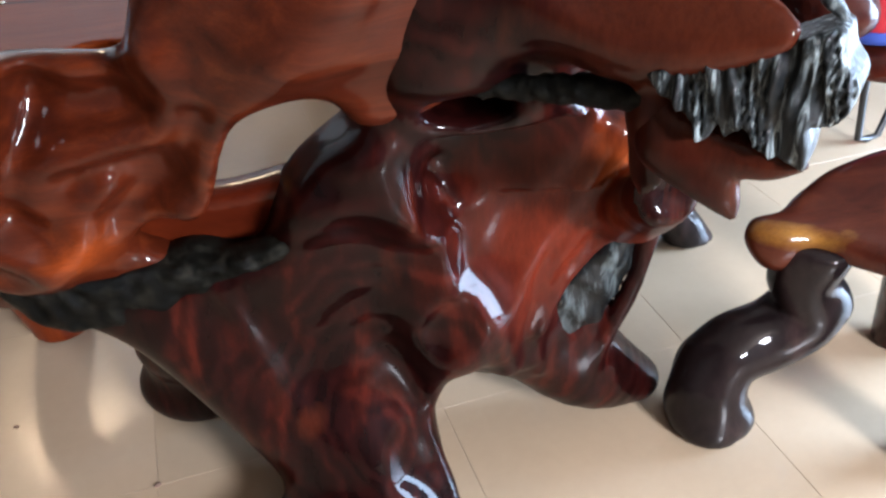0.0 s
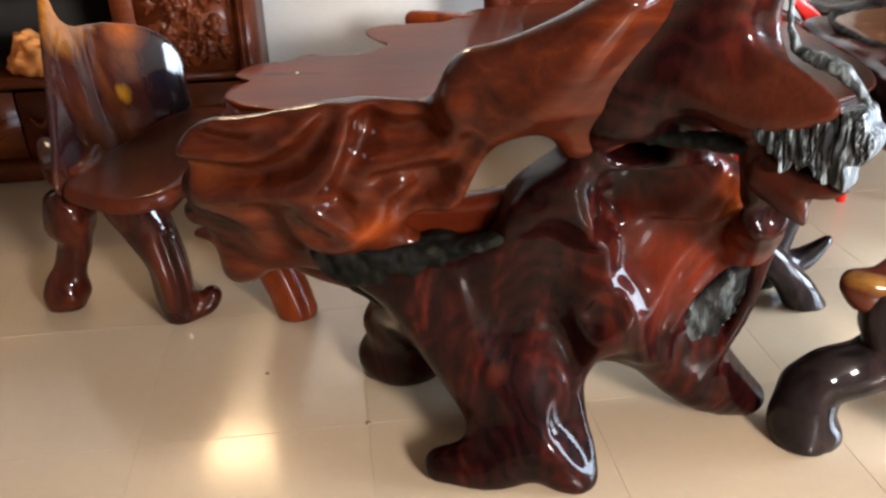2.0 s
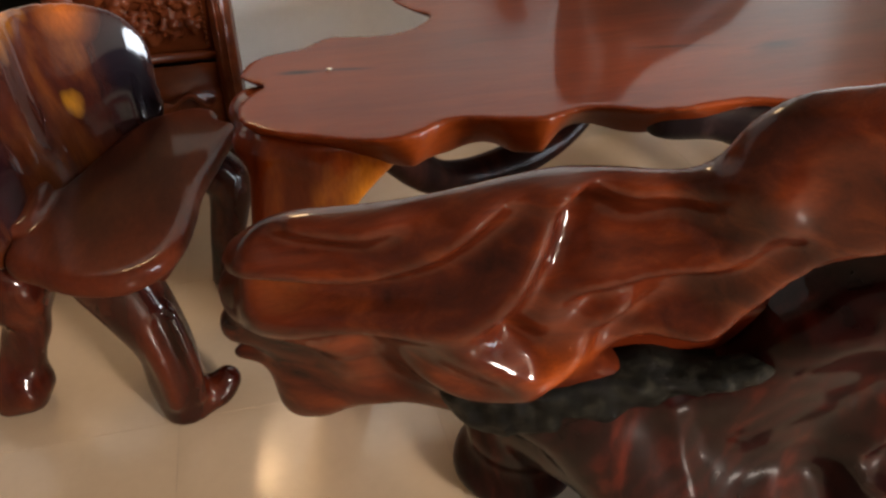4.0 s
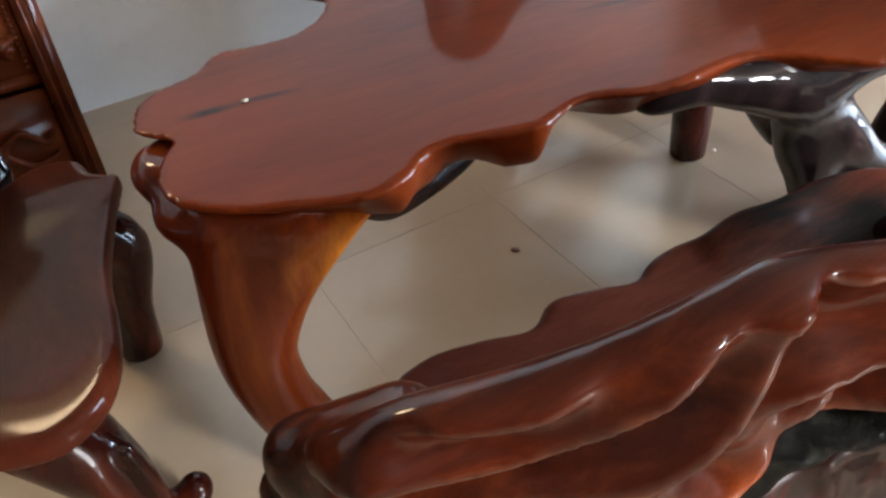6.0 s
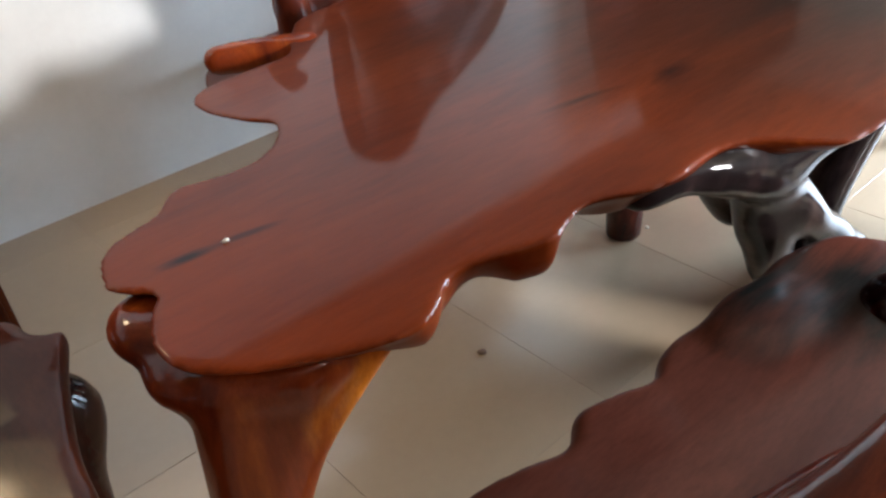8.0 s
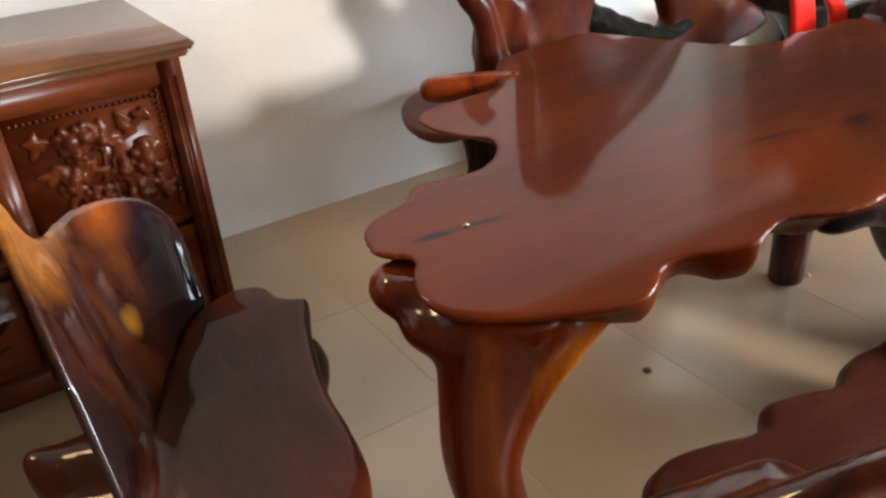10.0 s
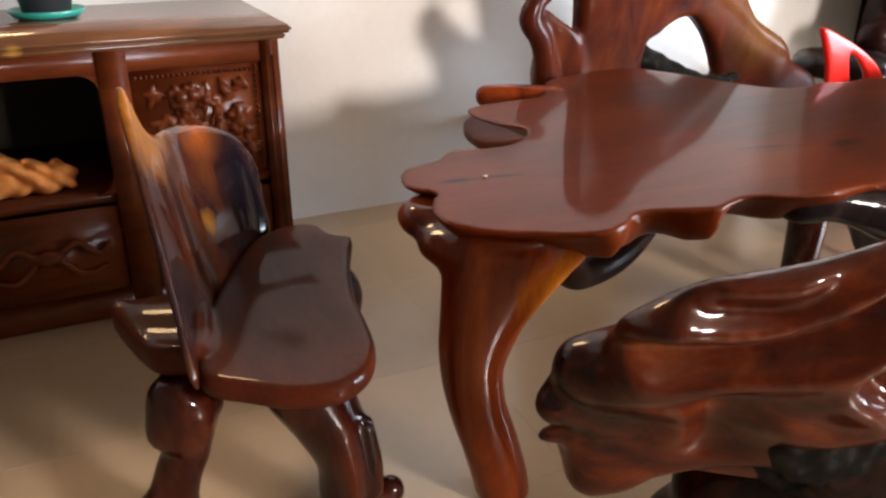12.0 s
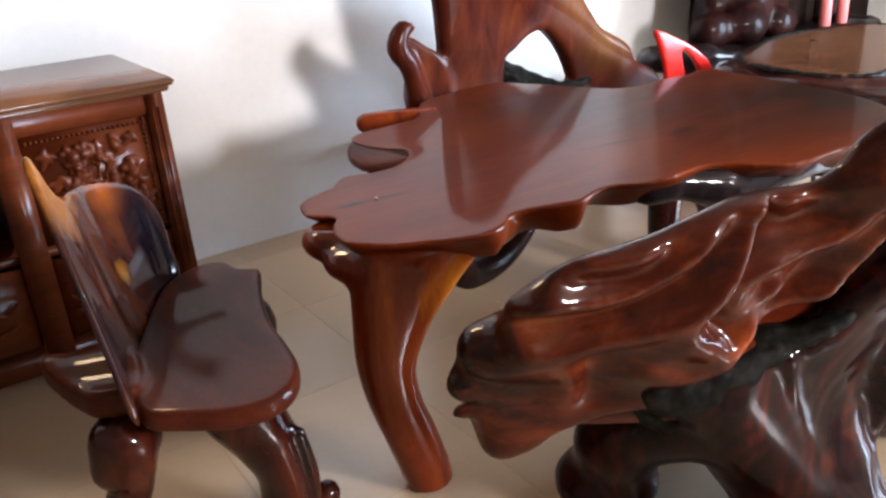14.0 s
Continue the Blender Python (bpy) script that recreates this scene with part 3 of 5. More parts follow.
clay.panel([(-0.1, 0.6), (0.06, 0.63), (0.147, 0.68), (0.258, 0.71), (0.33, 0.735), (0.42, 0.76), (0.44, 0.6), (0.28, 0.54), (0.06, 0.54), (-0.08, 0.55)],
           lambda x, z: bench_face(x, z) + 0.075, 0.07, 0.02)
part("back_rail", clay.skin(), RAIL, bench, "smooth dark red lower rail")

clay = Clay((-0.2, -0.22, 0.36), (1.4, 0.42, 0.52), 0.01)
clay.slab([(-0.15, 0.1), (-0.17, 0.3), (-0.08, 0.352), (0.03, 0.335), (0.11, 0.312), (0.18, 0.352), (0.27, 0.336), (0.34, 0.314), (0.4, 0.342), (0.49, 0.35),
           (0.58, 0.31), (0.66, 0.3), (0.76, 0.34), (0.88, 0.32), (0.96, 0.27), (0.98, 0.15), (0.95, 0.02), (0.85, -0.08), (0.6, -0.16), (0.2, -0.12)],
          0.4, 0.465, 0.025, sag=lambda x, y: 0.012 * np.sin(5 * x + 2) - 0.015 * step_up(0.1, 0.3, y))
clay.lump((0.62, 0.27, 0.43), (0.11, 0.08, 0.03), 0.05)
part("seat", clay.skin(), SEAT, bench, "red-brown seat slab with a wavy edge")

clay = Clay((-0.2, -0.78, -0.02), (1.16, 0.42, 1.66), 0.0095)
root_relief = ridges(
    ([(0.18, 0.61), (0.212, 0.535), (0.237, 0.44), (0.266, 0.349), (0.303, 0.27)], 0.016, 0.016),
    ([(0.535, 0.46), (0.525, 0.36), (0.5, 0.2), (0.47, 0.08)], 0.045, 0.035),
    ([(0.7, 0.82), (0.64, 0.72), (0.6, 0.6), (0.6, 0.45), (0.64, 0.3)], 0.05, 0.03),
    ([(0.8, 0.79), (0.73, 0.68), (0.67, 0.55), (0.65, 0.4), (0.68, 0.28)], 0.035, 0.032),
    ([(0.84, 0.7), (0.78, 0.62), (0.72, 0.5), (0.7, 0.38)], 0.03, 0.03),
    ([(0.89, 0.62), (0.83, 0.55), (0.76, 0.46), (0.71, 0.35), (0.73, 0.24)], 0.025, 0.02),
    ([(0.42, 0.8), (0.47, 0.7), (0.53, 0.64), (0.56, 0.55)], 0.03, 0.04),
    ([(0.3, 0.7), (0.4, 0.73), (0.5, 0.66)], 0.02, 0.04),
)


def root_waves(x, z):
    """Wood that hangs in folds round the middle of the root, and runs up in streaks beside it."""
    r = np.hypot(x - 0.42 + 0.03 * np.sin(11 * z), (z - 0.27) / 1.5)
    fold = np.sin(2 * math.pi * (r + 0.012 * np.sin(17 * x + 8 * z)) / 0.042)
    on = step_up(0.22, 0.3, x) * (1 - step_up(0.52, 0.58, x)) * step_up(0.25, 0.38, z)
    streak = np.sin(2 * math.pi * (x * 0.86 - z * 0.4 + 0.02 * np.sin(9 * z)) / 0.038) * step_up(0.58, 0.64, x)
    return root_relief(x, z) + 0.0012 * fold * on + 0.0012 * streak


clay.panel([(-0.1, 0.575), (0.013, 0.572), (0.16, 0.583), (0.275, 0.62), (0.316, 0.725), (0.404, 0.83), (0.5, 0.85), (0.65, 0.83), (0.75, 0.82), (0.836, 0.75),
            (0.86, 0.64), (0.9, 0.57), (0.914, 0.5), (0.886, 0.367), (0.85, 0.25), (0.8, 0.19), (0.74, 0.19), (0.655, 0.215), (0.566, 0.237), (0.52, 0.196),
            (0.53, 0.1), (0.5, 0.0), (0.4, -0.04), (0.3, 0.03), (0.21, 0.175), (0.082, 0.392), (0.006, 0.45), (-0.08, 0.5)],
           bench_face, 0.15, 0.05, 0.03, root_waves)
# the trunk that rises from the roots
clay.panel([(0.43, 0.86), (0.5, 0.84), (0.62, 0.85), (0.7, 0.9), (0.76, 0.98), (0.755, 1.04), (0.715, 1.09), (0.69, 1.17), (0.69, 1.27), (0.6, 1.28), (0.5, 1.24), (0.44, 1.15), (0.42, 1.0)],
           bench_face, 0.14, 0.04, 0.06,
           ridges(([(0.68, 1.25), (0.69, 1.12), (0.74, 1.04)], 0.04, 0.03), ([(0.62, 1.2), (0.57, 1.08), (0.5, 0.98)], 0.035, 0.05), ([(0.45, 0.93), (0.55, 0.915), (0.65, 0.9)], 0.03, 0.03)))
clay.limb([(0.59, -0.16, 0.76), (0.61, -0.24, 0.9), (0.6, -0.3, 1.05)], [0.11, 0.12, 0.1], 0.06)
clay.lump((0.565, -0.2, 0.47), (0.1, 0.1, 0.16), 0.06)
clay.lump((0.6, -0.4, 1.05), (0.09, 0.08, 0.06), 0.06, False, (0, 25, 0))
clay.limb([(0.56, -0.34, 1.1), (0.57, -0.36, 1.3), (0.55, -0.4, 1.45), (0.56, -0.42, 1.58)], [0.1, 0.09, 0.085, 0.07], 0.05, squash=(1.3, 1, 1))
def lobe(x, z):
    """The face of the lobe that turns forward from the trunk."""
    u = (x - 0.572) / 0.64
    w = 0.02 + 0.35 * np.maximum(0, z - 1.03) + 0.25 * np.maximum(0, -0.02 - u) + 0.5 * np.maximum(0, u - 0.12) ** 2
    return -0.513 - 1.2 * (x - 0.572) + 1.56 * w


clay.panel([(0.49, 0.97), (0.51, 0.957), (0.54, 0.968), (0.572, 0.978), (0.607, 0.96), (0.62, 0.955), (0.648, 0.96), (0.69, 0.985), (0.717, 1.022), (0.723, 1.045), (0.71, 1.068), (0.685, 1.09), (0.662, 1.1), (0.644, 1.122),
            (0.635, 1.15), (0.632, 1.2), (0.631, 1.28), (0.57, 1.29), (0.51, 1.24), (0.49, 1.1)], lobe, 0.12, 0.022, 0.06,
           ridges(([(0.53, 1.03), (0.61, 1.005), (0.67, 1.02), (0.71, 1.04)], 0.04, 0.03), ([(0.5, 1.14), (0.58, 1.13), (0.61, 1.2)], 0.03, 0.07)))
# the swelling that carries its forward lobe
clay.limb([(0.86, -0.22, 0.57), (0.79, -0.38, 0.7), (0.72, -0.51, 0.81), (0.68, -0.545, 0.92)], [0.06, 0.048, 0.042, 0.042], 0.025)
clay.limb([(0.4, -0.12, 0.3), (0.4, -0.2, 0.12), (0.3, -0.24, 0.05), (0.17, -0.22, 0.03)], [0.1, 0.1, 0.075, 0.045], 0.04)
clay.limb([(0.14, -0.07, 0.48), (0.22, -0.09, 0.36), (0.3, -0.14, 0.22), (0.36, -0.18, 0.1)], [0.09, 0.1, 0.1, 0.09], 0.07)
clay.limb([(0.43, -0.15, 0.2), (0.45, -0.25, 0.08), (0.48, -0.29, 0.03)], [0.08, 0.085, 0.06], 0.04)
clay.limb([(0.72, -0.06, 0.32), (0.86, -0.1, 0.15), (1.0, -0.1, 0.05)], [0.12, 0.1, 0.055], 0.05)
clay.limb([(0.16, 0.02, 0.35), (0.13, 0.17, 0.24), (0.12, 0.23, 0.09), (0.13, 0.24, 0.02)], [0.1, 0.1, 0.1, 0.09], 0.04)
clay.lump((0.12, 0.24, 0.06), (0.135, 0.13, 0.085), 0.03)
clay.lump((0.13, 0.2, 0.2), (0.12, 0.1, 0.06), 0.04)
clay.limb([(0.8, 0.08, 0.42), (0.86, 0.2, 0.2), (0.9, 0.26, 0.0)], [0.09, 0.07, 0.08], 0.04)
clay.limb([(0.3, 0.0, 0.36), (0.5, 0.02, 0.32), (0.7, 0.0, 0.34)], [0.08, 0.09, 0.08], 0.04)
clay.lump((0.545, -0.37, 0.872), (0.065, 0.12, 0.03), 0.02, True)
clay.lump((0.83, -0.29, 0.41), (0.085, 0.13, 0.19), 0.015, True, (0, 24, 0))
clay.limb([(0.905, -0.22, 0.56), (0.917, -0.2, 0.47), (0.905, -0.19, 0.38), (0.865, -0.18, 0.27), (0.82, -0.17, 0.2)], [0.026, 0.018, 0.016, 0.02, 0.03], 0.02)
# highlights put into the shape: flats added and turned to mirror the daylight
for at, facing, wide, long, deep in (((0.548, -0.27, 0.625), (0.52, -0.71, 0.48), 0.034, 0.065, 0.016), ((0.597, -0.27, 0.483), (0.5, -0.67, 0.55), 0.038, 0.06, 0.016), ((0.52, -0.27, 0.72), (0.5, -0.76, 0.42), 0.018, 0.024, 0.01),
                                     ((0.509, -0.25, 0.403), (0.53, -0.63, 0.56), 0.013, 0.026, 0.01), ((0.478, -0.29, 0.075), (0.52, -0.53, 0.67), 0.042, 0.062, 0.016), ((0.89, -0.25, 0.585), (0.5, -0.62, 0.6), 0.026, 0.034, 0.012),
                                     ((0.72, -0.45, 0.74), (0.5, -0.8, 0.35), 0.012, 0.03, 0.008)):
    clay.facet((0.19, -1.38, 1.32), at, facing, wide, long, deep, 0.006)
clay.ripple(lambda x, y, z: 0.0018 * np.sin(24 * x + 9 * np.sin(4 * z) + 7 * y) * np.sin(19 * z + 11 * y + 4 * np.sin(6 * x)))
clay.floor(0.002)
part("root_base", clay.skin(), DEEP, bench, "dark red polished mass of roots")

clay = Clay((0.66, -0.3, 0.2), (0.96, 0.0, 0.6), 0.009)
clay.panel([(0.893, 0.522), (0.905, 0.432), (0.88, 0.351), (0.841, 0.24), (0.735, 0.289), (0.75, 0.384), (0.8, 0.461), (0.85, 0.509)],
           lambda x, z: bench_face(x, z) + 0.0, 0.06, 0.02, 0.01, lambda x, z: 0.008 * np.sin(70 * x + 30 * z) * np.sin(50 * z))
part("bark_hollow", clay.skin(1), HOLLOW, bench, "hollow with glossy black bark")

clay = Clay((-0.14, -0.24, 0.26), (0.42, 0.14, 0.66), 0.007)
clay.limb([(-0.08, 0.0, 0.56), (0.04, -0.06, 0.53), (0.18, -0.12, 0.57), (0.3, -0.15, 0.59)], [0.03, 0.055, 0.05, 0.03], 0.03)
clay.limb([(-0.06, 0.02, 0.53), (0.02, 0.02, 0.44), (0.1, 0.02, 0.36), (0.15, 0.02, 0.3)], [0.03, 0.045, 0.035, 0.02], 0.03)
clay.ripple(lambda x, y, z: 0.006 * np.sin(60 * x + 20 * z) * np.sin(70 * z + 30 * y))
clay.panel([(-0.1, 0.585), (-0.02, 0.6), (0.06, 0.59), (0.12, 0.568), (0.14, 0.535), (0.1, 0.5), (0.03, 0.485), (-0.05, 0.49), (-0.09, 0.53)],
           lambda x, z: bench_face(x, z) - 0.015, 0.08, 0.015, 0.02, lambda x, z: 0.007 * np.sin(60 * x + 25 * z + 3 * np.sin(30 * z)) * np.sin(45 * z + 20 * x) + 0.003 * np.sin(170 * x + 60 * z))
clay.panel([(0.08, 0.6), (0.2, 0.615), (0.3, 0.655), (0.31, 0.635), (0.22, 0.588), (0.1, 0.56)],
           lambda x, z: bench_face(x, z) - 0.01, 0.06, 0.012, 0.02, lambda x, z: 0.006 * np.sin(75 * x + 35 * z + 3 * np.sin(30 * z)) * np.sin(55 * z + 20 * x) + 0.003 * np.sin(160 * x - 90 * z))
part("bark_strip", clay.skin(1), BARK, bench, "strip of lacquered black bark")

clay = Clay((0.4, -0.74, 0.78), (0.76, -0.26, 1.02), 0.008)
clay.limb([(0.5, -0.36, 0.91), (0.57, -0.43, 0.92), (0.61, -0.48, 0.932), (0.655, -0.54, 0.94)], [0.012, 0.015, 0.018, 0.018], 0.02)
clay.ripple(lambda x, y, z: 0.002 * np.sin(175 * x - 190 * y + 3 * np.sin(40 * z)) + 0.0015 * np.sin(190 * z + 171 * x))
part("bark_band", clay.skin(1), BARK, bench, "band of black bark under the armrest")


def swung(made):
    """Swings a panel that was modelled along x to the front end of the bench, where the lobe turns towards the room."""
    v, f = made
    return np.column_stack([0.572 + 0.64 * v[:, 0] + 0.768 * v[:, 1], -0.513 - 0.768 * v[:, 0] + 0.64 * v[:, 1], v[:, 2]]), f


def shreds(x, z):
    """Upright shreds of bark of uneven width and depth."""
    s = x + 0.006 * np.sin(29 * z + 60 * x) + 0.2 * (z - 0.95)
    return 0.008 * np.abs(np.sin(270 * s + 2.2 * np.sin(97 * s))) + 0.002 * np.sin(520 * s + 3 * np.sin(41 * z)) + 0.003 * np.sin(85 * z + 120 * x)


clay = Clay((0.06, -0.06, 0.88), (0.3, 0.12, 1.08), 0.003)
clay.panel([(0.085, 0.98), (0.11, 0.955), (0.13, 0.945), (0.138, 0.924), (0.15, 0.928), (0.157, 0.945), (0.165, 0.93), (0.18, 0.945), (0.192, 0.93), (0.206, 0.921), (0.225, 0.918), (0.238, 0.91), (0.238, 0.94), (0.234, 0.956), (0.25, 0.957), (0.262, 0.975),
            (0.264, 1.0), (0.25, 1.02), (0.236, 1.044), (0.184, 1.02), (0.12, 1.0)],
           lambda x, z: 0.012 + 0.6 * np.maximum(0, x - 0.15) ** 2, 0.06, 0.006, 0.004, shreds, steps=3)
part("bark_end", swung(clay.skin(1)), RIM, bench, "ragged end of black bark with painted sheen")

# a rim of bark that runs down from the trunk to the end of the lobe
clay = Clay((0.06, -0.02, 1.02), (0.27, 0.14, 1.3), 0.004)
clay.limb([(0.096, 0.05, 1.28), (0.098, 0.05, 1.19), (0.104, 0.05, 1.136), (0.12, 0.05, 1.108), (0.15, 0.045, 1.098), (0.18, 0.04, 1.093), (0.207, 0.04, 1.077), (0.236, 0.04, 1.048)], [0.004, 0.005, 0.006, 0.009, 0.012, 0.013, 0.011, 0.006], 0.008)
clay.ripple(lambda x, y, z: 0.002 * np.sin(190 * x + 130 * z) * np.sin(150 * z - 90 * x))
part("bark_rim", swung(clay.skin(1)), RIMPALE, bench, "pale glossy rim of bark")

clay = Clay((0.04, -0.06, 0.78), (0.27, 0.16, 1.0), 0.005)
clay.limb([(0.1, 0.06, 0.925), (0.15, 0.045, 0.91), (0.2, 0.035, 0.906), (0.236, 0.03, 0.912)], [0.035, 0.028, 0.02, 0.006], 0.015)
clay.limb([(0.11, 0.05, 0.9), (0.155, 0.04, 0.87), (0.18, 0.04, 0.838)], [0.04, 0.026, 0.008], 0.015)
part("root_spur", swung(clay.skin()), DEEP, bench, "polished root spurs with pointed tips")

# ---- slab table ----
TABLE = 0.735
table = thing("slab_table", (0.7, 0.8, 0.0), "orange-brown lacquered slab table with a wavy natural edge", "table")
clay = Clay((-0.5, 0.05, 0.62), (1.95, 1.85, 0.76), 0.008)


def under(x, y, z):
    """How far the underside of the slab draws in below its thin upper edge; it hangs lower in some lobes."""
    low = np.maximum(0, TABLE - 0.005 - z)
    slope = 1.0 + 0.35 * np.sin(13 * x + 7 * y) + 0.2 * np.sin(31 * x - 17 * y) + 1.4 * step_up(0.95, 1.25, y) * (1 - step_up(0.25, 0.4, x))
    for at in (-0.02, 0.235):
        slope = slope - 0.8 * np.exp(-(((x - at) / 0.095) ** 2)) * (1 - step_up(0.6, 0.7, y))
    return low * np.maximum(0.12, slope) + 7 * np.maximum(0, low - 0.035 - 0.012 * np.sin(9 * x - 5 * y)) ** 2


TABLE_EDGE = [(-0.287, 0.79), (-0.315, 0.745), (-0.337, 0.7), (-0.347, 0.65), (-0.338, 0.605), (-0.31, 0.562), (-0.265, 0.518), (-0.2, 0.48), (-0.14, 0.446), (-0.07, 0.428), (-0.01, 0.448),
           (0.03, 0.477), (0.07, 0.487), (0.12, 0.473), (0.18, 0.45), (0.23, 0.437), (0.28, 0.452), (0.33, 0.462), (0.378, 0.447), (0.437, 0.411), (0.51, 0.4), (0.6, 0.407), (0.67, 0.396),
           (0.72, 0.36), (0.76, 0.3), (0.8, 0.25), (0.86, 0.235), (0.97, 0.23), (1.16, 0.225),
           (1.38, 0.28), (1.5, 0.35), (1.58, 0.46), (1.64, 0.62), (1.67, 0.83), (1.7, 1.05), (1.72, 1.2), (1.66, 1.25), (1.55, 1.235), (1.43, 1.262), (1.35, 1.24), (1.27, 1.25), (1.2, 1.31), (1.14, 1.45), (1.04, 1.7), (0.97, 1.78),
           (0.63, 1.74), (0.5, 1.62), (0.42, 1.51), (0.3, 1.5), (0.2, 1.492), (0.15, 1.475), (0.112, 1.435), (0.1, 1.38), (0.108, 1.32), (0.135, 1.24), (0.17, 1.18), (0.14, 1.12), (0.09, 1.075),
           (0.03, 1.052), (-0.05, 1.064), (-0.1, 1.078), (-0.138, 1.06), (-0.172, 1.02), (-0.22, 1.003), (-0.275, 0.983), (-0.307, 0.95), (-0.325, 0.905), (-0.333, 0.86), (-0.315, 0.825)]
clay.slab(TABLE_EDGE, TABLE - 0.088, TABLE, 0.005, inset=under)
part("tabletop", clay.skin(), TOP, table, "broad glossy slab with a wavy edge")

clay = Clay((-0.5, 0.36, -0.02), (0.12, 0.92, 0.8), 0.01)
clay.limb([(-0.262, 0.625, 0.64), (-0.272, 0.617, 0.56), (-0.28, 0.61, 0.5), (-0.285, 0.602, 0.43), (-0.287, 0.592, 0.36), (-0.273, 0.586, 0.27), (-0.242, 0.585, 0.17), (-0.211, 0.588, 0.06), (-0.195, 0.59, -0.02)],
          [0.075, 0.073, 0.072, 0.074, 0.07, 0.066, 0.067, 0.067, 0.065], 0.02)
clay.limb([(-0.06, 0.53, 0.68), (-0.135, 0.545, 0.59), (-0.205, 0.57, 0.5), (-0.255, 0.585, 0.42)], [0.035, 0.03, 0.034, 0.045], 0.02)
clay.limb([(-0.18, 0.59, 0.67), (-0.22, 0.59, 0.57), (-0.255, 0.592, 0.47)], [0.085, 0.068, 0.055], 0.03)
clay.lump((-0.3, 0.8, 0.672), (0.07, 0.085, 0.048), 0.02)
clay.lump((-0.28, 0.69, 0.65), (0.088, 0.09, 0.052), 0.03)
clay.lump((-0.18, 0.59, 0.68), (0.12, 0.09, 0.04), 0.05)
clay.d = np.maximum(clay.d, clay.z - 0.712)
clay.floor(0.002)
part("leg", clay.skin(), LEG, table, "bulging amber leg under the slab")

clay = Clay((-0.12, 0.56, 0.34), (0.7, 1.16, 0.72), 0.01)
clay.limb([(-0.06, 0.64, 0.66), (0.05, 0.73, 0.5), (0.18, 0.84, 0.42), (0.34, 0.93, 0.4), (0.5, 1.01, 0.42), (0.6, 1.06, 0.5), (0.62, 1.06, 0.68)], [0.06, 0.045, 0.045, 0.05, 0.04, 0.04, 0.06], 0.04)
part("root_branch", clay.skin(), FARROOT, table, "dark root branch under the slab")

clay = Clay((1.08, 0.9, -0.02), (1.34, 1.12, 0.72), 0.01)
clay.limb([(1.2, 1.0, 0.68), (1.19, 1.0, 0.3), (1.21, 1.02, -0.02)], [0.08, 0.062, 0.055], 0.02)
clay.floor(0.002)
part("leg", clay.skin(), CHAIR, table, "round dark brown leg")

clay = Clay((0.4, 0.1, -0.02), (1.75, 0.86, 0.72), 0.012)
clay.limb([(0.5, 0.48, 0.685), (0.62, 0.46, 0.68), (0.74, 0.44, 0.66), (0.87, 0.44, 0.6), (0.915, 0.45, 0.52), (0.95, 0.45, 0.41), (1.03, 0.45, 0.26), (1.14, 0.45, 0.1), (1.18, 0.46, -0.02)], [0.042, 0.056, 0.072, 0.085, 0.074, 0.066, 0.058, 0.058, 0.064], 0.06)
clay.limb([(0.92, 0.41, 0.55), (1.0, 0.39, 0.45), (1.1, 0.38, 0.355), (1.33, 0.38, 0.16), (1.47, 0.38, -0.02)], [0.05, 0.046, 0.046, 0.052, 0.062], 0.03)
clay.limb([(0.8, 0.42, 0.65), (0.95, 0.37, 0.665), (1.08, 0.35, 0.67), (1.25, 0.38, 0.65), (1.45, 0.45, 0.62), (1.5, 0.5, 0.66)], [0.07, 0.056, 0.05, 0.06, 0.08, 0.07], 0.06)
clay.ripple(lambda x, y, z: 0.006 * np.sin(28 * x + 9 * z + 2 * np.sin(20 * y)) * np.sin(26 * z + 17 * y))
clay.limb([(0.87, 0.56, 0.66), (0.97, 0.585, 0.49), (1.06, 0.6, 0.35), (1.11, 0.61, 0.27)], [0.08, 0.07, 0.05, 0.018], 0.04)
clay.limb([(1.3, 0.5, 0.1), (1.42, 0.53, 0.07), (1.52, 0.54, 0.08), (1.6, 0.54, 0.145)], [0.05, 0.05, 0.042, 0.02], 0.03)
clay.limb([(1.45, 0.45, 0.55), (1.4, 0.5, 0.3), (1.36, 0.55, -0.02)], [0.06, 0.06, 0.07], 0.05)
clay.floor(0.002)
part("root_leg", clay.skin(), BLACKWOOD, table, "black glossy forked root leg")

clay = Clay((1.2, 0.25, 0.38), (2.0, 1.4, 0.75), 0.011)
clay.limb([(1.3, 0.46, 0.62), (1.45, 0.5, 0.61), (1.54, 0.6, 0.6), (1.57, 0.85, 0.6), (1.58, 1.1, 0.62)], [0.08, 0.1, 0.1, 0.1, 0.08], 0.05)
clay.lump((1.77, 0.55, 0.55), (0.09, 0.12, 0.11), 0.06)
clay.lump((1.58, 0.5, 0.57), (0.1, 0.1, 0.09), 0.06)
clay.ripple(lambda x, y, z: 0.006 * np.sin(22 * x + 9 * z) * np.sin(19 * y + 14 * z))
clay.d = np.maximum(clay.d, clay.z - 0.70)
part("root_burl", clay.skin(), CHAIR, table, "dark lumpy burl under the end of the slab")

clay = Clay((0.2, 1.45, 0.6), (0.6, 1.85, 0.78), 0.01)
clay.limb([(0.52, 1.58, 0.7), (0.42, 1.66, 0.7), (0.32, 1.7, 0.705)], [0.05, 0.045, 0.04], 0.02)
clay.d = np.maximum(clay.d, clay.z - 0.742)
part("branch_stub", clay.skin(), LEG, table, "short cut branch stub")

# ---- far bench behind the table ----
far_bench = thing("root_bench", (1.2, 1.95, 0.0), "lacquered root-wood bench with a pierced branching back", "bench")


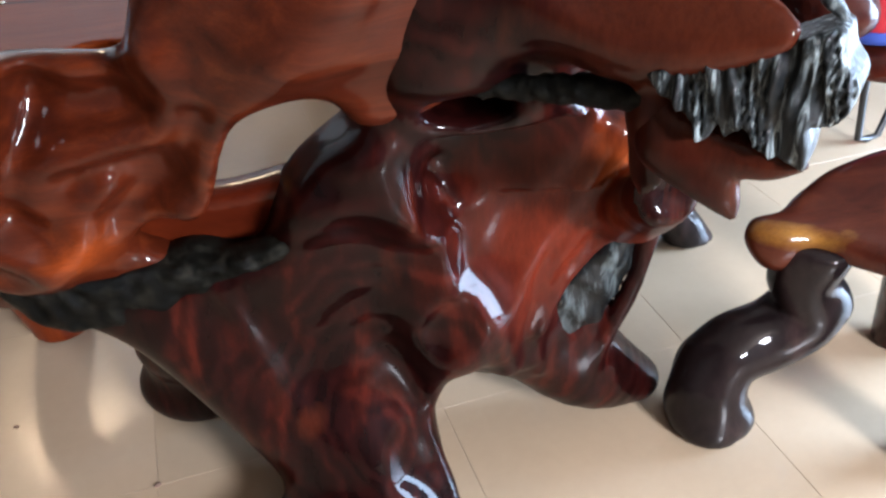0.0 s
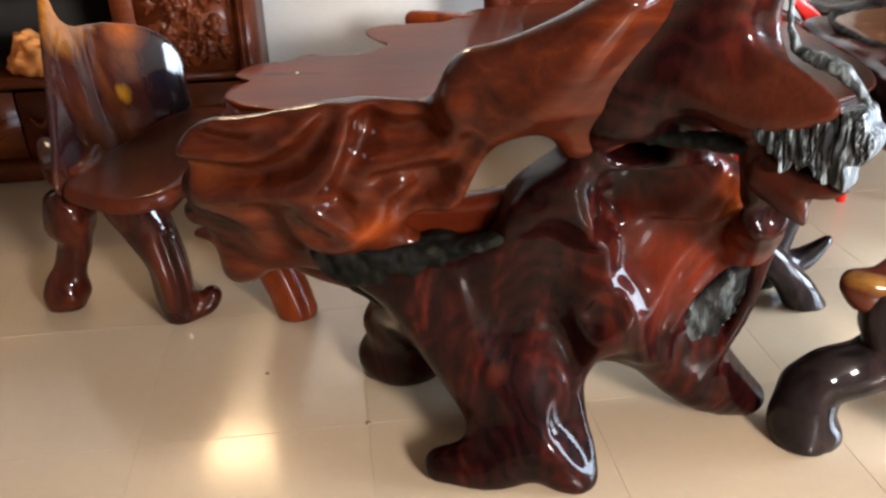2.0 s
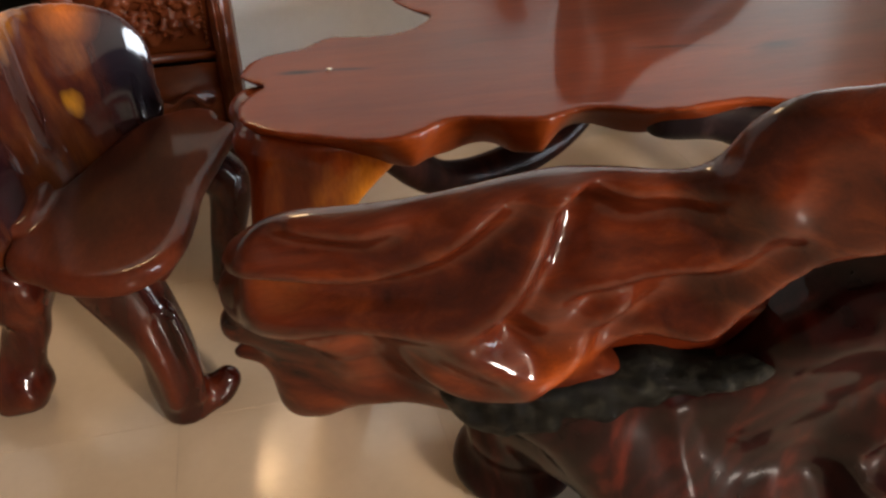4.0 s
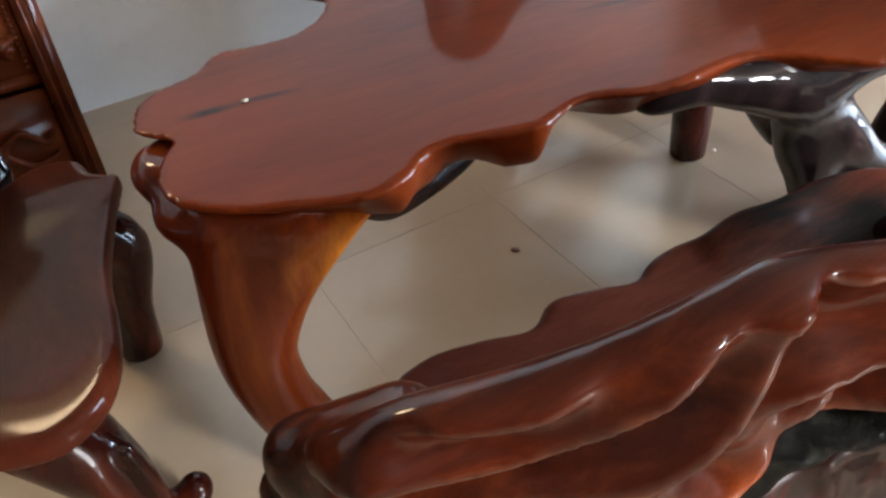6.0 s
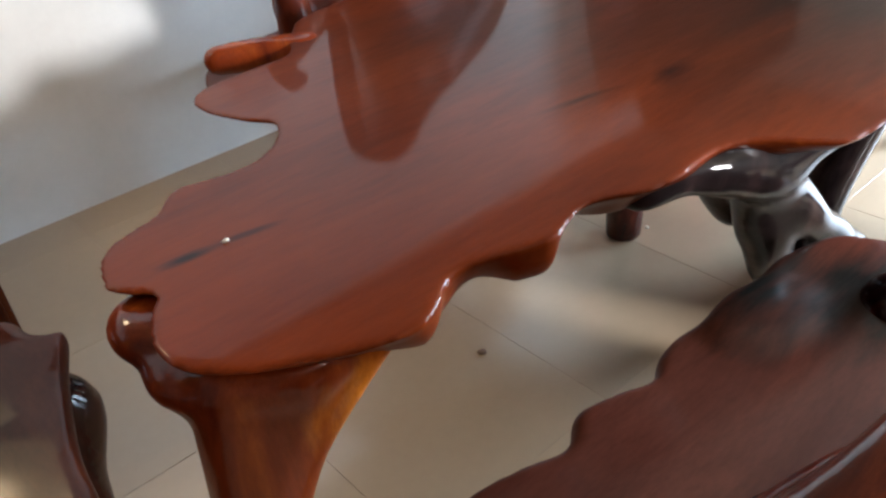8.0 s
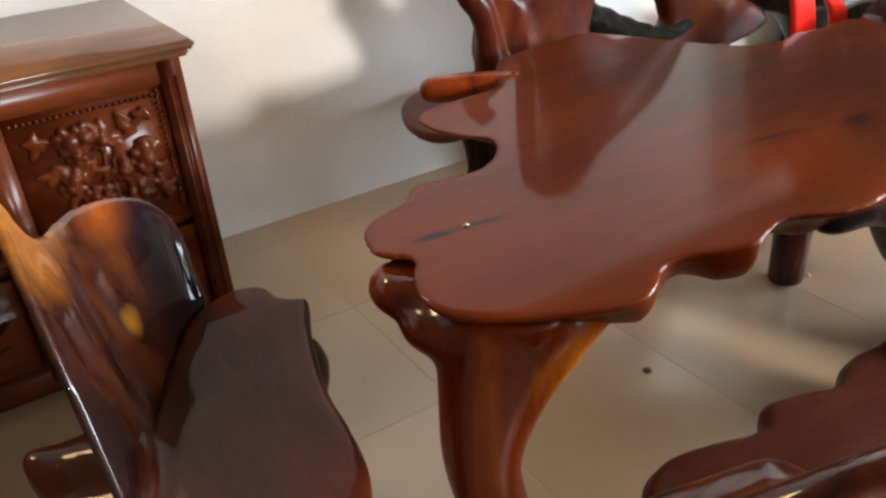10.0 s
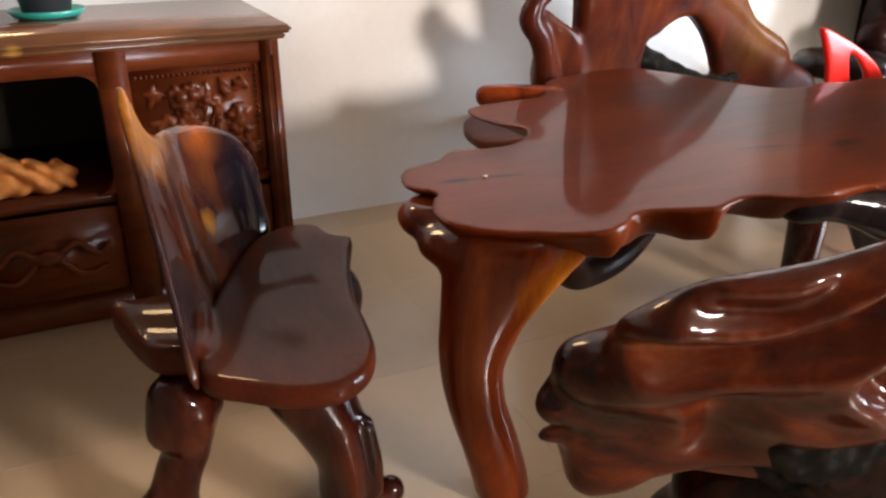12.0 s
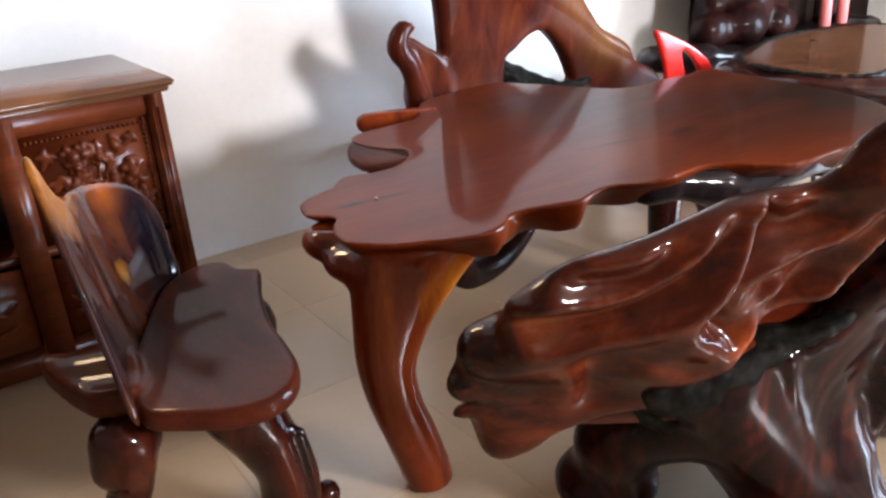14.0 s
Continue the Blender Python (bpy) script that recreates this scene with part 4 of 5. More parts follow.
def far_face(x, z):
    return 1.78 + 0.04 * np.sin(5 * x) - 0.12 * (z - 0.7)


def set_back(made):
    """Moves a body of the bench away from the middle of the room and enlarges it in step."""
    v, f = made
    eye = np.array([-1.0, -0.8, 1.4])
    return eye + 1.078 * (v - eye), f


clay = Clay((0.3, 1.5, 0.36), (2.2, 2.1, 1.62), 0.013)
clay.panel([(0.66, 0.5), (0.68, 0.7), (0.722, 0.8), (0.72, 0.9), (0.71, 1.02), (0.7, 1.12), (0.7, 1.3), (0.73, 1.36), (0.82, 1.4), (0.92, 1.37), (1.0, 1.29), (1.08, 1.23), (1.22, 1.19), (1.36, 1.16), (1.45, 1.09), (1.55, 0.965), (1.618, 0.885),
            (1.7, 0.838), (1.767, 0.802), (1.815, 0.76), (1.85, 0.7), (1.93, 0.66), (2.0, 0.62), (2.03, 0.56), (1.9, 0.5), (1.5, 0.42), (1.0, 0.4), (0.7, 0.4)], far_face, 0.08, 0.03, 0.02,
           ridges(([(0.75, 0.5), (0.72, 0.8), (0.85, 1.2)], 0.006, 0.09), ([(1.1, 1.15), (1.4, 0.98), (1.6, 0.82), (1.75, 0.7)], 0.045, 0.12)))
clay.panel([(1.03, 0.68), (1.034, 0.825), (1.09, 0.86), (1.165, 0.903), (1.258, 0.913), (1.354, 0.85), (1.421, 0.777), (1.475, 0.69), (1.47, 0.64), (1.2, 0.6), (1.06, 0.62)], lambda x, z: far_face(x, z) - 0.12, 0.4, 0.001, 0.03, None, True)
clay.limb([(0.6, 1.76, 0.66), (0.58, 1.74, 0.78), (0.55, 1.73, 0.88), (0.505, 1.73, 0.95), (0.53, 1.73, 1.015), (0.57, 1.73, 1.02)], [0.06, 0.042, 0.04, 0.042, 0.036, 0.02], 0.03)
clay.panel([(0.575, 0.7), (0.57, 0.85), (0.555, 0.965), (0.58, 0.985), (0.64, 0.945), (0.72, 0.875), (0.75, 0.7)], lambda x, z: far_face(x, z) - 0.02, 0.07, 0.025, 0.03)
part("backrest", set_back(clay.skin()), FARBACK, far_bench, "brown branching back with a large opening")

clay = Clay((0.9, 1.6, 0.5), (1.6, 1.95, 0.95), 0.011)
clay.limb([(0.98, 1.8, 0.82), (1.06, 1.78, 0.76), (1.2, 1.74, 0.69), (1.36, 1.72, 0.655), (1.5, 1.74, 0.66)], [0.035, 0.05, 0.045, 0.03, 0.02], 0.03)
clay.ripple(lambda x, y, z: 0.006 * np.sin(60 * x + 20 * z) * np.sin(70 * z))
part("bark_strip", set_back(clay.skin(1)), BARK, far_bench, "grey-black bark strip across the opening")

clay = Clay((0.4, 1.8, 0.34), (2.2, 2.62, 0.5), 0.016)
clay.slab([(0.5, 1.97), (0.9, 1.95), (1.5, 1.95), (2.0, 1.97), (2.1, 2.2), (1.8, 2.48), (1.2, 2.52), (0.7, 2.46), (0.5, 2.25)], 0.39, 0.45, 0.02)
part("seat", clay.skin(), SEAT, far_bench)
for at in ((0.75, 2.1), (1.9, 2.1), (1.3, 2.35)):
    clay = Clay((at[0] - 0.12, at[1] - 0.12, -0.02), (at[0] + 0.12, at[1] + 0.12, 0.42), 0.015)
    clay.limb([(at[0], at[1], 0.4), (at[0] + 0.02, at[1], 0.2), (at[0] - 0.02, at[1] + 0.01, -0.02)], [0.09, 0.07, 0.075], 0.02).floor(0.002)
    part("leg", clay.skin(), DEEP, far_bench)

# ---- chair beside the table ----
chair = thing("root_chair", (-0.7, 0.85, 0.0), "dark figured root-wood chair with a pointed amber backrest", "chair", "root chairs")
clay = Clay((-1.1, 0.4, 0.3), (-0.28, 1.42, 0.58), 0.009)
clay.slab([(-0.862, 0.655), (-0.79, 0.58), (-0.71, 0.523), (-0.62, 0.502), (-0.545, 0.545), (-0.5, 0.63), (-0.478, 0.75), (-0.462, 0.88), (-0.412, 1.06), (-0.366, 1.178), (-0.392, 1.195),
           (-0.418, 1.225), (-0.432, 1.29), (-0.49, 1.32), (-0.56, 1.3), (-0.625, 1.25), (-0.71, 1.12), (-0.79, 0.96), (-0.84, 0.8)],
          0.43, 0.483, 0.02, sag=lambda x, y: 0.02 * step_up(1.0, 1.25, y) - 0.012 * np.exp(-(((x + 0.62) / 0.12) ** 2) - ((y - 0.8) / 0.2) ** 2))
clay.slab([(-0.8, 0.93), (-0.86, 0.995), (-0.91, 0.985), (-0.975, 0.975), (-1.003, 0.94), (-0.985, 0.87), (-0.96, 0.81), (-0.935, 0.76), (-0.88, 0.73), (-0.83, 0.76)], 0.44, 0.512, 0.014, 0.02, sag=lambda x, y: 0.01 * np.sin(24 * y + 9 * x) + 0.02 * step_up(0.93, 1.0, -x))
clay.limb([(-0.72, 0.64, 0.41), (-0.6, 0.62, 0.4), (-0.54, 0.7, 0.41)], [0.03, 0.035, 0.028], 0.03)
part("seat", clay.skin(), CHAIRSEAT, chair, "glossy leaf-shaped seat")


def chair_turned(made):
    """Bends a panel that was modelled along x round the back of the seat, and leans it."""
    v, f = made
    base = spline([(-0.864, 0.668), (-0.832, 0.85), (-0.787, 0.99), (-0.71, 1.13), (-0.62, 1.25), (-0.53, 1.305)], 12)
    run = np.concatenate([[0], np.cumsum(np.hypot(*np.diff(base, axis=0).T))])
    s, u = v[:, 0], np.clip(v[:, 0] / run[-1], -0.1, 1.1)
    along = np.column_stack([np.gradient(base[:, i], run) for i in (0, 1)])
    t = np.column_stack([np.interp(s, run, along[:, i]) for i in (0, 1)])
    t /= np.hypot(*t.T)[:, None]
    end = np.clip(s, 0, run[-1])
    flat = np.column_stack([np.interp(s, run, base[:, i]) for i in (0, 1)]) + (s - end)[:, None] * t
    h = v[:, 2] - 0.48
    flat += np.column_stack([-t[:, 1], t[:, 0]]) * v[:, 1:2]
    flat += np.column_stack([(-0.07 + 0.19 * u) * h, (0.7 - 0.38 * u) * h])
    return np.column_stack([flat, v[:, 2]]), f


clay = Clay((-0.1, -0.1, 0.4), (0.8, 0.14, 1.06), 0.009)
clay.panel([(0.0, 0.45), (-0.015, 0.6), (-0.02, 0.8), (-0.015, 0.96), (0.01, 0.99), (0.03, 0.975), (0.055, 0.935), (0.095, 0.895), (0.15, 0.872), (0.21, 0.862), (0.3, 0.857), (0.4, 0.84), (0.5, 0.815),
            (0.6, 0.77), (0.67, 0.70), (0.695, 0.6), (0.68, 0.46), (0.3, 0.43)],
           lambda x, z: -0.006 + 0.05 * (x - 0.35) ** 2, 0.018, 0.008, 0.02,
           ridges(([(0.3, 0.47), (0.2, 0.6), (0.12, 0.8)], 0.012, 0.05)))
part("backrest", chair_turned(clay.skin()), CHAIRBACK, chair, "amber and black figured backrest with a pointed tip")

clay = Clay((-1.14, 0.6, -0.02), (-0.76, 0.96, 0.46), 0.009)
clay.limb([(-0.89, 0.76, 0.36), (-0.905, 0.765, 0.32), (-0.9, 0.77, 0.25), (-0.935, 0.775, 0.15), (-0.97, 0.775, 0.06), (-0.975, 0.775, -0.02)], [0.08, 0.07, 0.052, 0.052, 0.066, 0.06], 0.02)
clay.lump((-0.9, 0.77, 0.3), (0.07, 0.065, 0.045), 0.03)
clay.lump((-0.965, 0.765, 0.06), (0.072, 0.07, 0.055), 0.03)
clay.ripple(lambda x, y, z: 0.004 * np.sin(60 * x + 14 * z) * np.sin(50 * y + 18 * z)).floor(0.002)
part("leg", clay.skin(), CHAIR, chair, "knotted dark leg")
clay = Clay((-0.8, 0.46, -0.02), (-0.4, 0.8, 0.46), 0.009)
clay.limb([(-0.66, 0.63, 0.42), (-0.62, 0.615, 0.33), (-0.588, 0.615, 0.22), (-0.585, 0.625, 0.1), (-0.572, 0.63, -0.02)], [0.088, 0.076, 0.064, 0.062, 0.055], 0.02)
clay.limb([(-0.56, 0.63, 0.04), (-0.505, 0.635, 0.045), (-0.475, 0.64, 0.07)], [0.045, 0.042, 0.034], 0.02)
clay.limb([(-0.61, 0.555, 0.32), (-0.59, 0.555, 0.2), (-0.59, 0.57, 0.08)], [0.02, 0.022, 0.016], 0.02)
clay.limb([(-0.55, 0.565, 0.33), (-0.535, 0.57, 0.2), (-0.535, 0.58, 0.08)], [0.016, 0.02, 0.016], 0.02)
clay.floor(0.002)
part("leg", clay.skin(), CHAIR, chair, "grooved red-brown leg with a turned-up toe")
clay = Clay((-0.6, 0.95, -0.02), (-0.28, 1.35, 0.46), 0.01)
clay.limb([(-0.5, 1.12, 0.43), (-0.42, 1.14, 0.34), (-0.45, 1.16, 0.16), (-0.47, 1.18, -0.02)], [0.07, 0.062, 0.05, 0.055], 0.02).floor(0.002)
part("leg", clay.skin(), CHAIR, chair)

# ---- second chair, beside the bench ----
stool = thing("root_chair", (1.4, -0.3, 0.0), "dark root-wood chair with a brown and yellow seat", "chair", "root chairs")
clay = Clay((1.04, -0.72, 0.34), (1.9, 0.16, 0.52), 0.01)
clay.slab([(1.135, -0.2), (1.17, -0.245), (1.23, -0.27), (1.28, -0.34), (1.4, -0.48), (1.6, -0.52), (1.75, -0.4), (1.78, -0.2), (1.65, -0.05), (1.45, -0.06), (1.3, -0.12), (1.22, -0.165), (1.16, -0.165)],
          0.41, 0.47, 0.025)
clay.lump((1.2, -0.21, 0.41), (0.05, 0.045, 0.045), 0.03)
part("seat", clay.skin(), STOOLSEAT, stool, "brown seat with a yellow sapwood edge")
clay = Clay((0.96, -0.44, -0.02), (1.5, 0.0, 0.44), 0.01)
clay.limb([(1.26, -0.24, 0.42), (1.25, -0.235, 0.34), (1.3, -0.23, 0.265), (1.24, -0.22, 0.205), (1.13, -0.21, 0.165), (1.1, -0.22, 0.08), (1.115, -0.235, -0.02)], [0.072, 0.06, 0.074, 0.072, 0.074, 0.08, 0.078], 0.02)
clay.lump((1.11, -0.228, 0.035), (0.088, 0.08, 0.05), 0.03)
clay.ripple(lambda x, y, z: 0.004 * np.sin(40 * x + 21 * z) * np.sin(37 * y + 25 * z)).floor(0.002)
part("leg", clay.skin(), BLACKWOOD, stool, "twisted dark leg")
for pts in ([(1.42, -0.42, 0.4), (1.4, -0.46, 0.28), (1.43, -0.46, 0.14), (1.45, -0.46, -0.02)], [(1.66, -0.2, 0.42), (1.68, -0.18, 0.2), (1.66, -0.16, -0.02)]):
    c = np.array(pts)
    clay = Clay(c.min(0) - 0.14, c.max(0) + (0.14, 0.14, 0.06), 0.011)
    clay.limb(pts, [0.09, 0.095, 0.05, 0.055][: len(pts)], 0.02).floor(0.002)
    part("leg", clay.skin(), CHAIR, stool)

# ---- carved cabinet ----
cabinet = thing("tv_cabinet", (-1.4, 2.2, 0.0), "red-brown carved wooden television cabinet with an open bay", "cabinet")
CX0, CX1, CY, CT = -2.75, -0.365, 1.85, 0.98
part("body", box((CX0, CY + 0.012, 0.1), (CX0 + 0.03, NORTH - 0.02, CT - 0.04), 0.003), CABINET, cabinet)
part("side_panel", box((CX1 - 0.03, CY + 0.012, 0.0), (CX1, NORTH - 0.02, CT - 0.04), 0.003), CABINET, cabinet)
part("back_panel", box((CX0 + 0.03, NORTH - 0.05, 0.1), (CX1 - 0.03, NORTH - 0.025, CT - 0.04)), INSIDE, cabinet, "", False)
part("plinth", box((CX0 + 0.01, CY + 0.1, 0.0), (CX1 - 0.035, NORTH - 0.06, 0.1), 0.004), CABINET, cabinet)
bm = box((CX0 - 0.04, CY - 0.07, CT - 0.025), (CX1 + 0.03, NORTH - 0.004, CT), 0.008)
box((CX0 - 0.02, CY - 0.045, CT - 0.045), (CX1 + 0.015, NORTH - 0.006, CT - 0.027), 0.006, bm)
part("top", bm, CABTOP, cabinet, "varnished board top with a moulded edge")
part("shelf", box((CX0 + 0.03, CY + 0.01, 0.455), (CX1 - 0.03, NORTH - 0.05, 0.485), 0.004), CABINET, cabinet)
part("top_rail", box((CX0 + 0.03, CY, 0.862), (CX1 - 0.03, CY + 0.03, 0.936), 0.004), CABINET, cabinet)
for x0, x1 in ((-0.428, -0.367), (-0.925, -0.835), (-1.96, -1.87)):
    bm = box((x0, CY - 0.004, 0.1), (x1, CY + 0.035, 0.936), 0.004)
    if x1 > -0.5:
        for xx in (x0 + 0.018, x0 + 0.04):
            tube([(xx, CY - 0.003, 0.14), (xx, CY - 0.003, 0.88)], 0.005, 8, bm)
    part("pilaster", bm, CABINET, cabinet)
# rounded corners of the open bay
for x, sx in ((-0.925, -1), (-1.87, 1)):
    for z, sz in ((0.862, -1), (0.485, 1)):
        bm = bmesh.new()
        rim = [(x, z)] + [(x + sx * 0.055 * (1 - math.sin(a)), z + sz * 0.055 * (1 - math.cos(a))) for a in [i * math.pi / 12 for i in range(7)]]
        front = [bm.verts.new((u, CY + 0.002, w)) for u, w in rim]
        back = [bm.verts.new((u, CY + 0.03, w)) for u, w in rim]
        bm.faces.new(front), bm.faces.new(back[::-1])
        for i in range(len(rim)):
            k = (i + 1) % len(rim)
            bm.faces.new((front[i], back[i], back[k], front[k]))
        bmesh.ops.recalc_face_normals(bm, faces=bm.faces)
        part("bay_corner", bm, CABINET, cabinet, "", False)
part("partition", box((-0.92, CY + 0.036, 0.486), (-0.895, NORTH - 0.06, 0.86)), INSIDE, cabinet, "", False)
# a carved door with flowers and leaves in relief
rng = random.Random(4)


def carved_door(x0, x1, z0, z1):
    door = part("door", box((x0, CY + 0.012, z0), (x1, CY + 0.035, z1), 0.003), CABINET, cabinet, "carved door with flowers in relief")
    beads = bmesh.new()
    n = int((x1 - x0) / 0.017)
    for i in range(n + 1):
        bmesh.ops.create_icosphere(beads, subdivisions=1, radius=0.0062, matrix=Matrix.Translation((x0 + 0.015 + (x1 - x0 - 0.03) * i / n, CY + 0.008, z1 - 0.018)))
    for i in range(int((z1 - z0) / 0.017)):
        bmesh.ops.create_icosphere(beads, subdivisions=1, radius=0.0062, matrix=Matrix.Translation((x1 - 0.018, CY + 0.008, z0 + 0.02 + i * 0.017)))
    part("bead_moulding", beads, CABINET, door)
    carve = Clay((x0 + 0.02, CY - 0.045, z0 + 0.01), (x1 - 0.02, CY + 0.03, z1 - 0.02), 0.005)
    y = CY + 0.008
    xm = (x0 + x1) / 2
    for s in (-1, 1, 0.3):
        pts = [(xm + s * 0.02, y, z0 + 0.03), (xm + s * 0.07, y, z0 + 0.12), (xm + s * 0.03, y, z0 + 0.2), (xm + s * 0.12, y, z0 + 0.3)]
        carve.limb(pts, [0.008, 0.007, 0.006, 0.005], 0.008)
    for _ in range(15):
        fx, fz = rng.uniform(x0 + 0.06, x1 - 0.06), rng.uniform(z0 + 0.05, z1 - 0.08)
        size = rng.uniform(0.022, 0.034)
        carve.lump((fx, y - 0.008, fz), (size * 0.7, 0.022, size * 0.7), 0.004)
        for k in range(6):
            a = k * math.pi / 3 + rng.random()
            carve.lump((fx + size * math.cos(a), y, fz + size * math.sin(a)), (size * 0.5, 0.016, size * 0.42), 0.003, False, (0, -math.degrees(a), 0))
    for _ in range(60):
        fx, fz, a = rng.uniform(x0 + 0.05, x1 - 0.05), rng.uniform(z0 + 0.035, z1 - 0.05), rng.uniform(0, 360)
        carve.lump((fx, y + 0.002, fz), (0.026, 0.011, 0.012), 0.003, False, (0, a, 0))
    part("carving", carve.skin(1), CABINET, door, "carved flowers and leaves")
    return door


carved_door(-0.833, -0.43, 0.49, 0.858)
carved_door(-2.7, -1.962, 0.49, 0.858)
for i, (x0, x1) in enumerate(((-0.833, -0.43), (-1.39, -0.928), (-1.867, -1.4), (-2.7, -1.962))):
    drawer = part("drawer", box((x0, CY + 0.006, 0.15), (x1, CY + 0.035, 0.44), 0.005), CABINET, cabinet, "drawer front with carved scrolls")
    scroll = Clay((x0 + 0.02, CY - 0.03, 0.17), (x1 - 0.02, CY + 0.025, 0.42), 0.006)
    xm = (x0 + x1) / 2
    for s in (-1, 1):
        scroll.limb([(xm + s * 0.03, CY, 0.3), (xm + s * 0.09, CY - 0.004, 0.34), (xm + s * 0.15, CY, 0.29), (xm + s * 0.19, CY - 0.002, 0.33)], [0.014, 0.012, 0.011, 0.006], 0.01)
        scroll.limb([(xm + s * 0.04, CY, 0.28), (xm + s * 0.1, CY - 0.003, 0.23), (xm + s * 0.17, CY, 0.25)], [0.012, 0.012, 0.006], 0.01)
    scroll.lump((xm, CY - 0.006, 0.3), (0.035, 0.018, 0.03), 0.012)
    part("carving", scroll.skin(1), CABINET, drawer)

cloth = thing("cloth_bundle", (-1.22, 2.0, 0.485), "crumpled orange cloth bundle in the cabinet bay", "cloth")
clay = Clay((-1.5, 1.85, 0.47), (-1.0, 2.15, 0.74), 0.008)
clay.lump((-1.3, 2.0, 0.54), (0.13, 0.1, 0.07), 0.03)
clay.lump((-1.15, 1.98, 0.525), (0.12, 0.08, 0.05), 0.04)
clay.lump((-1.33, 2.0, 0.61), (0.06, 0.06, 0.07), 0.03)
clay.limb([(-1.3, 1.95, 0.6), (-1.18, 1.93, 0.56), (-1.06, 1.94, 0.55)], [0.03, 0.025, 0.02], 0.03)
clay.ripple(lambda x, y, z: -0.012 * np.abs(np.sin(31 * x + 22 * z + 1.8 * np.sin(24 * z + 12 * x) + 9 * y)) + 0.004 + 0.006 * np.sin(38 * x + 26 * z + 2.5 * np.sin(31 * z + 17 * y)) * np.sin(29 * z + 21 * y + 2 * np.sin(27 * x)) + 0.004 * np.sin(83 * x - 61 * z + 3 * np.sin(40 * y)))
clay.floor(0.487)
part("cloth", clay.skin(1), CLOTH, cloth)


def pot(at, size, seed):
    ob = thing("potted_plant", at, "small plant in a black plastic pot on a teal saucer", "plant", "pots on the cabinet")
    r = random.Random(seed)
    part("saucer", lathe([(0.062 * size, 0.0), (0.075 * size, 0.004), (0.088 * size, 0.026), (0.085 * size, 0.027), (0.072 * size, 0.009), (0.0005, 0.008)], at), TEAL, ob, "teal plastic saucer")
    part("pot", lathe([(0.05 * size, 0.01), (0.054 * size, 0.014), (0.069 * size, 0.098 * size), (0.075 * size, 0.1 * size), (0.076 * size, 0.115 * size), (0.069 * size, 0.115 * size), (0.066 * size, 0.1 * size), (0.0005, 0.1 * size)], at), POT, ob, "black plastic pot")
    part("soil", lathe([(0.066 * size, 0.1 * size), (0.064 * size, 0.105 * size), (0.03, 0.11 * size), (0.0005, 0.109 * size)], at, 20), SOIL, ob)
    return ob, r


def leaf(base, tip, wide, bm=None):
    """A pointed leaf with a folded midrib."""
    bm = bm or bmesh.new()
    base, tip = Vector(base), Vector(tip)
    d = tip - base
    side = d.cross(Vector((0.3, -1, 0.2))).normalized()
    up = side.cross(d).normalized()
    rows = []
    for i in range(9):
        u = i / 8
        w = wide * math.sin(math.pi * min(1, u * 1.05) ** 0.75) * (1 - 0.35 * u)
        c = base + d * u + up * 0.12 * d.length * u * u
        rows.append([bm.verts.new(c + side * w * k + up * abs(k) * 0.25 * w + up * 0.0015 * (k == 0)) for k in (-1, -0.5, 0, 0.5, 1)])
    for a, b in zip(rows, rows[1:]):
        for i in range(4):
            bm.faces.new((a[i], a[i + 1], b[i + 1], b[i]))
    return bm


first, r = pot((-1.03, 2.33, CT), 1.42, 1)
for k in range(4):
    x, y = -1.03 + r.uniform(-0.02, 0.02), 2.33 + r.uniform(-0.015, 0.015)
    part("stem", tube([(x, y, CT + 0.1), (x + r.uniform(-0.02, 0.02), y, CT + 0.2), (x + r.uniform(-0.05, 0.03), y, CT + r.uniform(0.24, 0.36))], [0.006, 0.005, 0.003], 8), STEM, first, "yellow cane stem")
for k in range(5):
    a = r.uniform(0, 6.28)
    part("leaf", leaf((-1.03, 2.33, CT + 0.2 + 0.03 * k), (-1.03 + 0.1 * math.cos(a), 2.33 + 0.08 * math.sin(a), CT + 0.32 + 0.03 * k), 0.02), LEAFGREEN, first)
part("leaf", leaf((-0.97, 2.31, CT + 0.18), (-0.94, 2.29, CT + 0.25), 0.006), STEM, first)
second, r = pot((-1.3, 2.22, CT), 1.42, 2)
for k in range(4):
    a = 1.0 + k * 1.57
    mid = (-1.3 + 0.03 * math.cos(a), 2.22 + 0.03 * math.sin(a), CT + 0.22)
    part("stem", tube([(-1.3, 2.22, CT + 0.16), mid], 0.005, 8), LEAFGREEN, second)
    tip = (-1.3 + 0.09 * math.cos(a), 2.22 + 0.09 * math.sin(a), CT + (0.12 if k % 2 else 0.34))
    lf = part("leaf", leaf(mid, tip, 0.036), LEAFGREEN, second, "dark arrow-shaped leaf with pale veins")
    part("vein", tube([Vector(mid) + Vector((0, -0.003, 0.003)), Vector(mid).lerp(Vector(tip), 0.9) + Vector((0, -0.003, 0.01))], [0.0022, 0.001], 6), VEIN, lf)

# ---- far right: another bench, a red chair, odds and ends ----
side_bench = thing("root_bench", (2.5, 1.0, 0.0), "dark root-wood slab bench on black steel legs", "bench")
clay = Clay((1.6, 0.1, 0.3), (3.3, 1.75, 0.85), 0.015)
clay.slab([(1.86, 1.1), (1.9, 0.85), (2.02, 0.66), (2.3, 0.56), (2.7, 0.55), (3.05, 0.66), (3.15, 1.0), (3.05, 1.35), (2.6, 1.5), (2.15, 1.45), (1.95, 1.32)], 0.5, 0.66, 0.05)
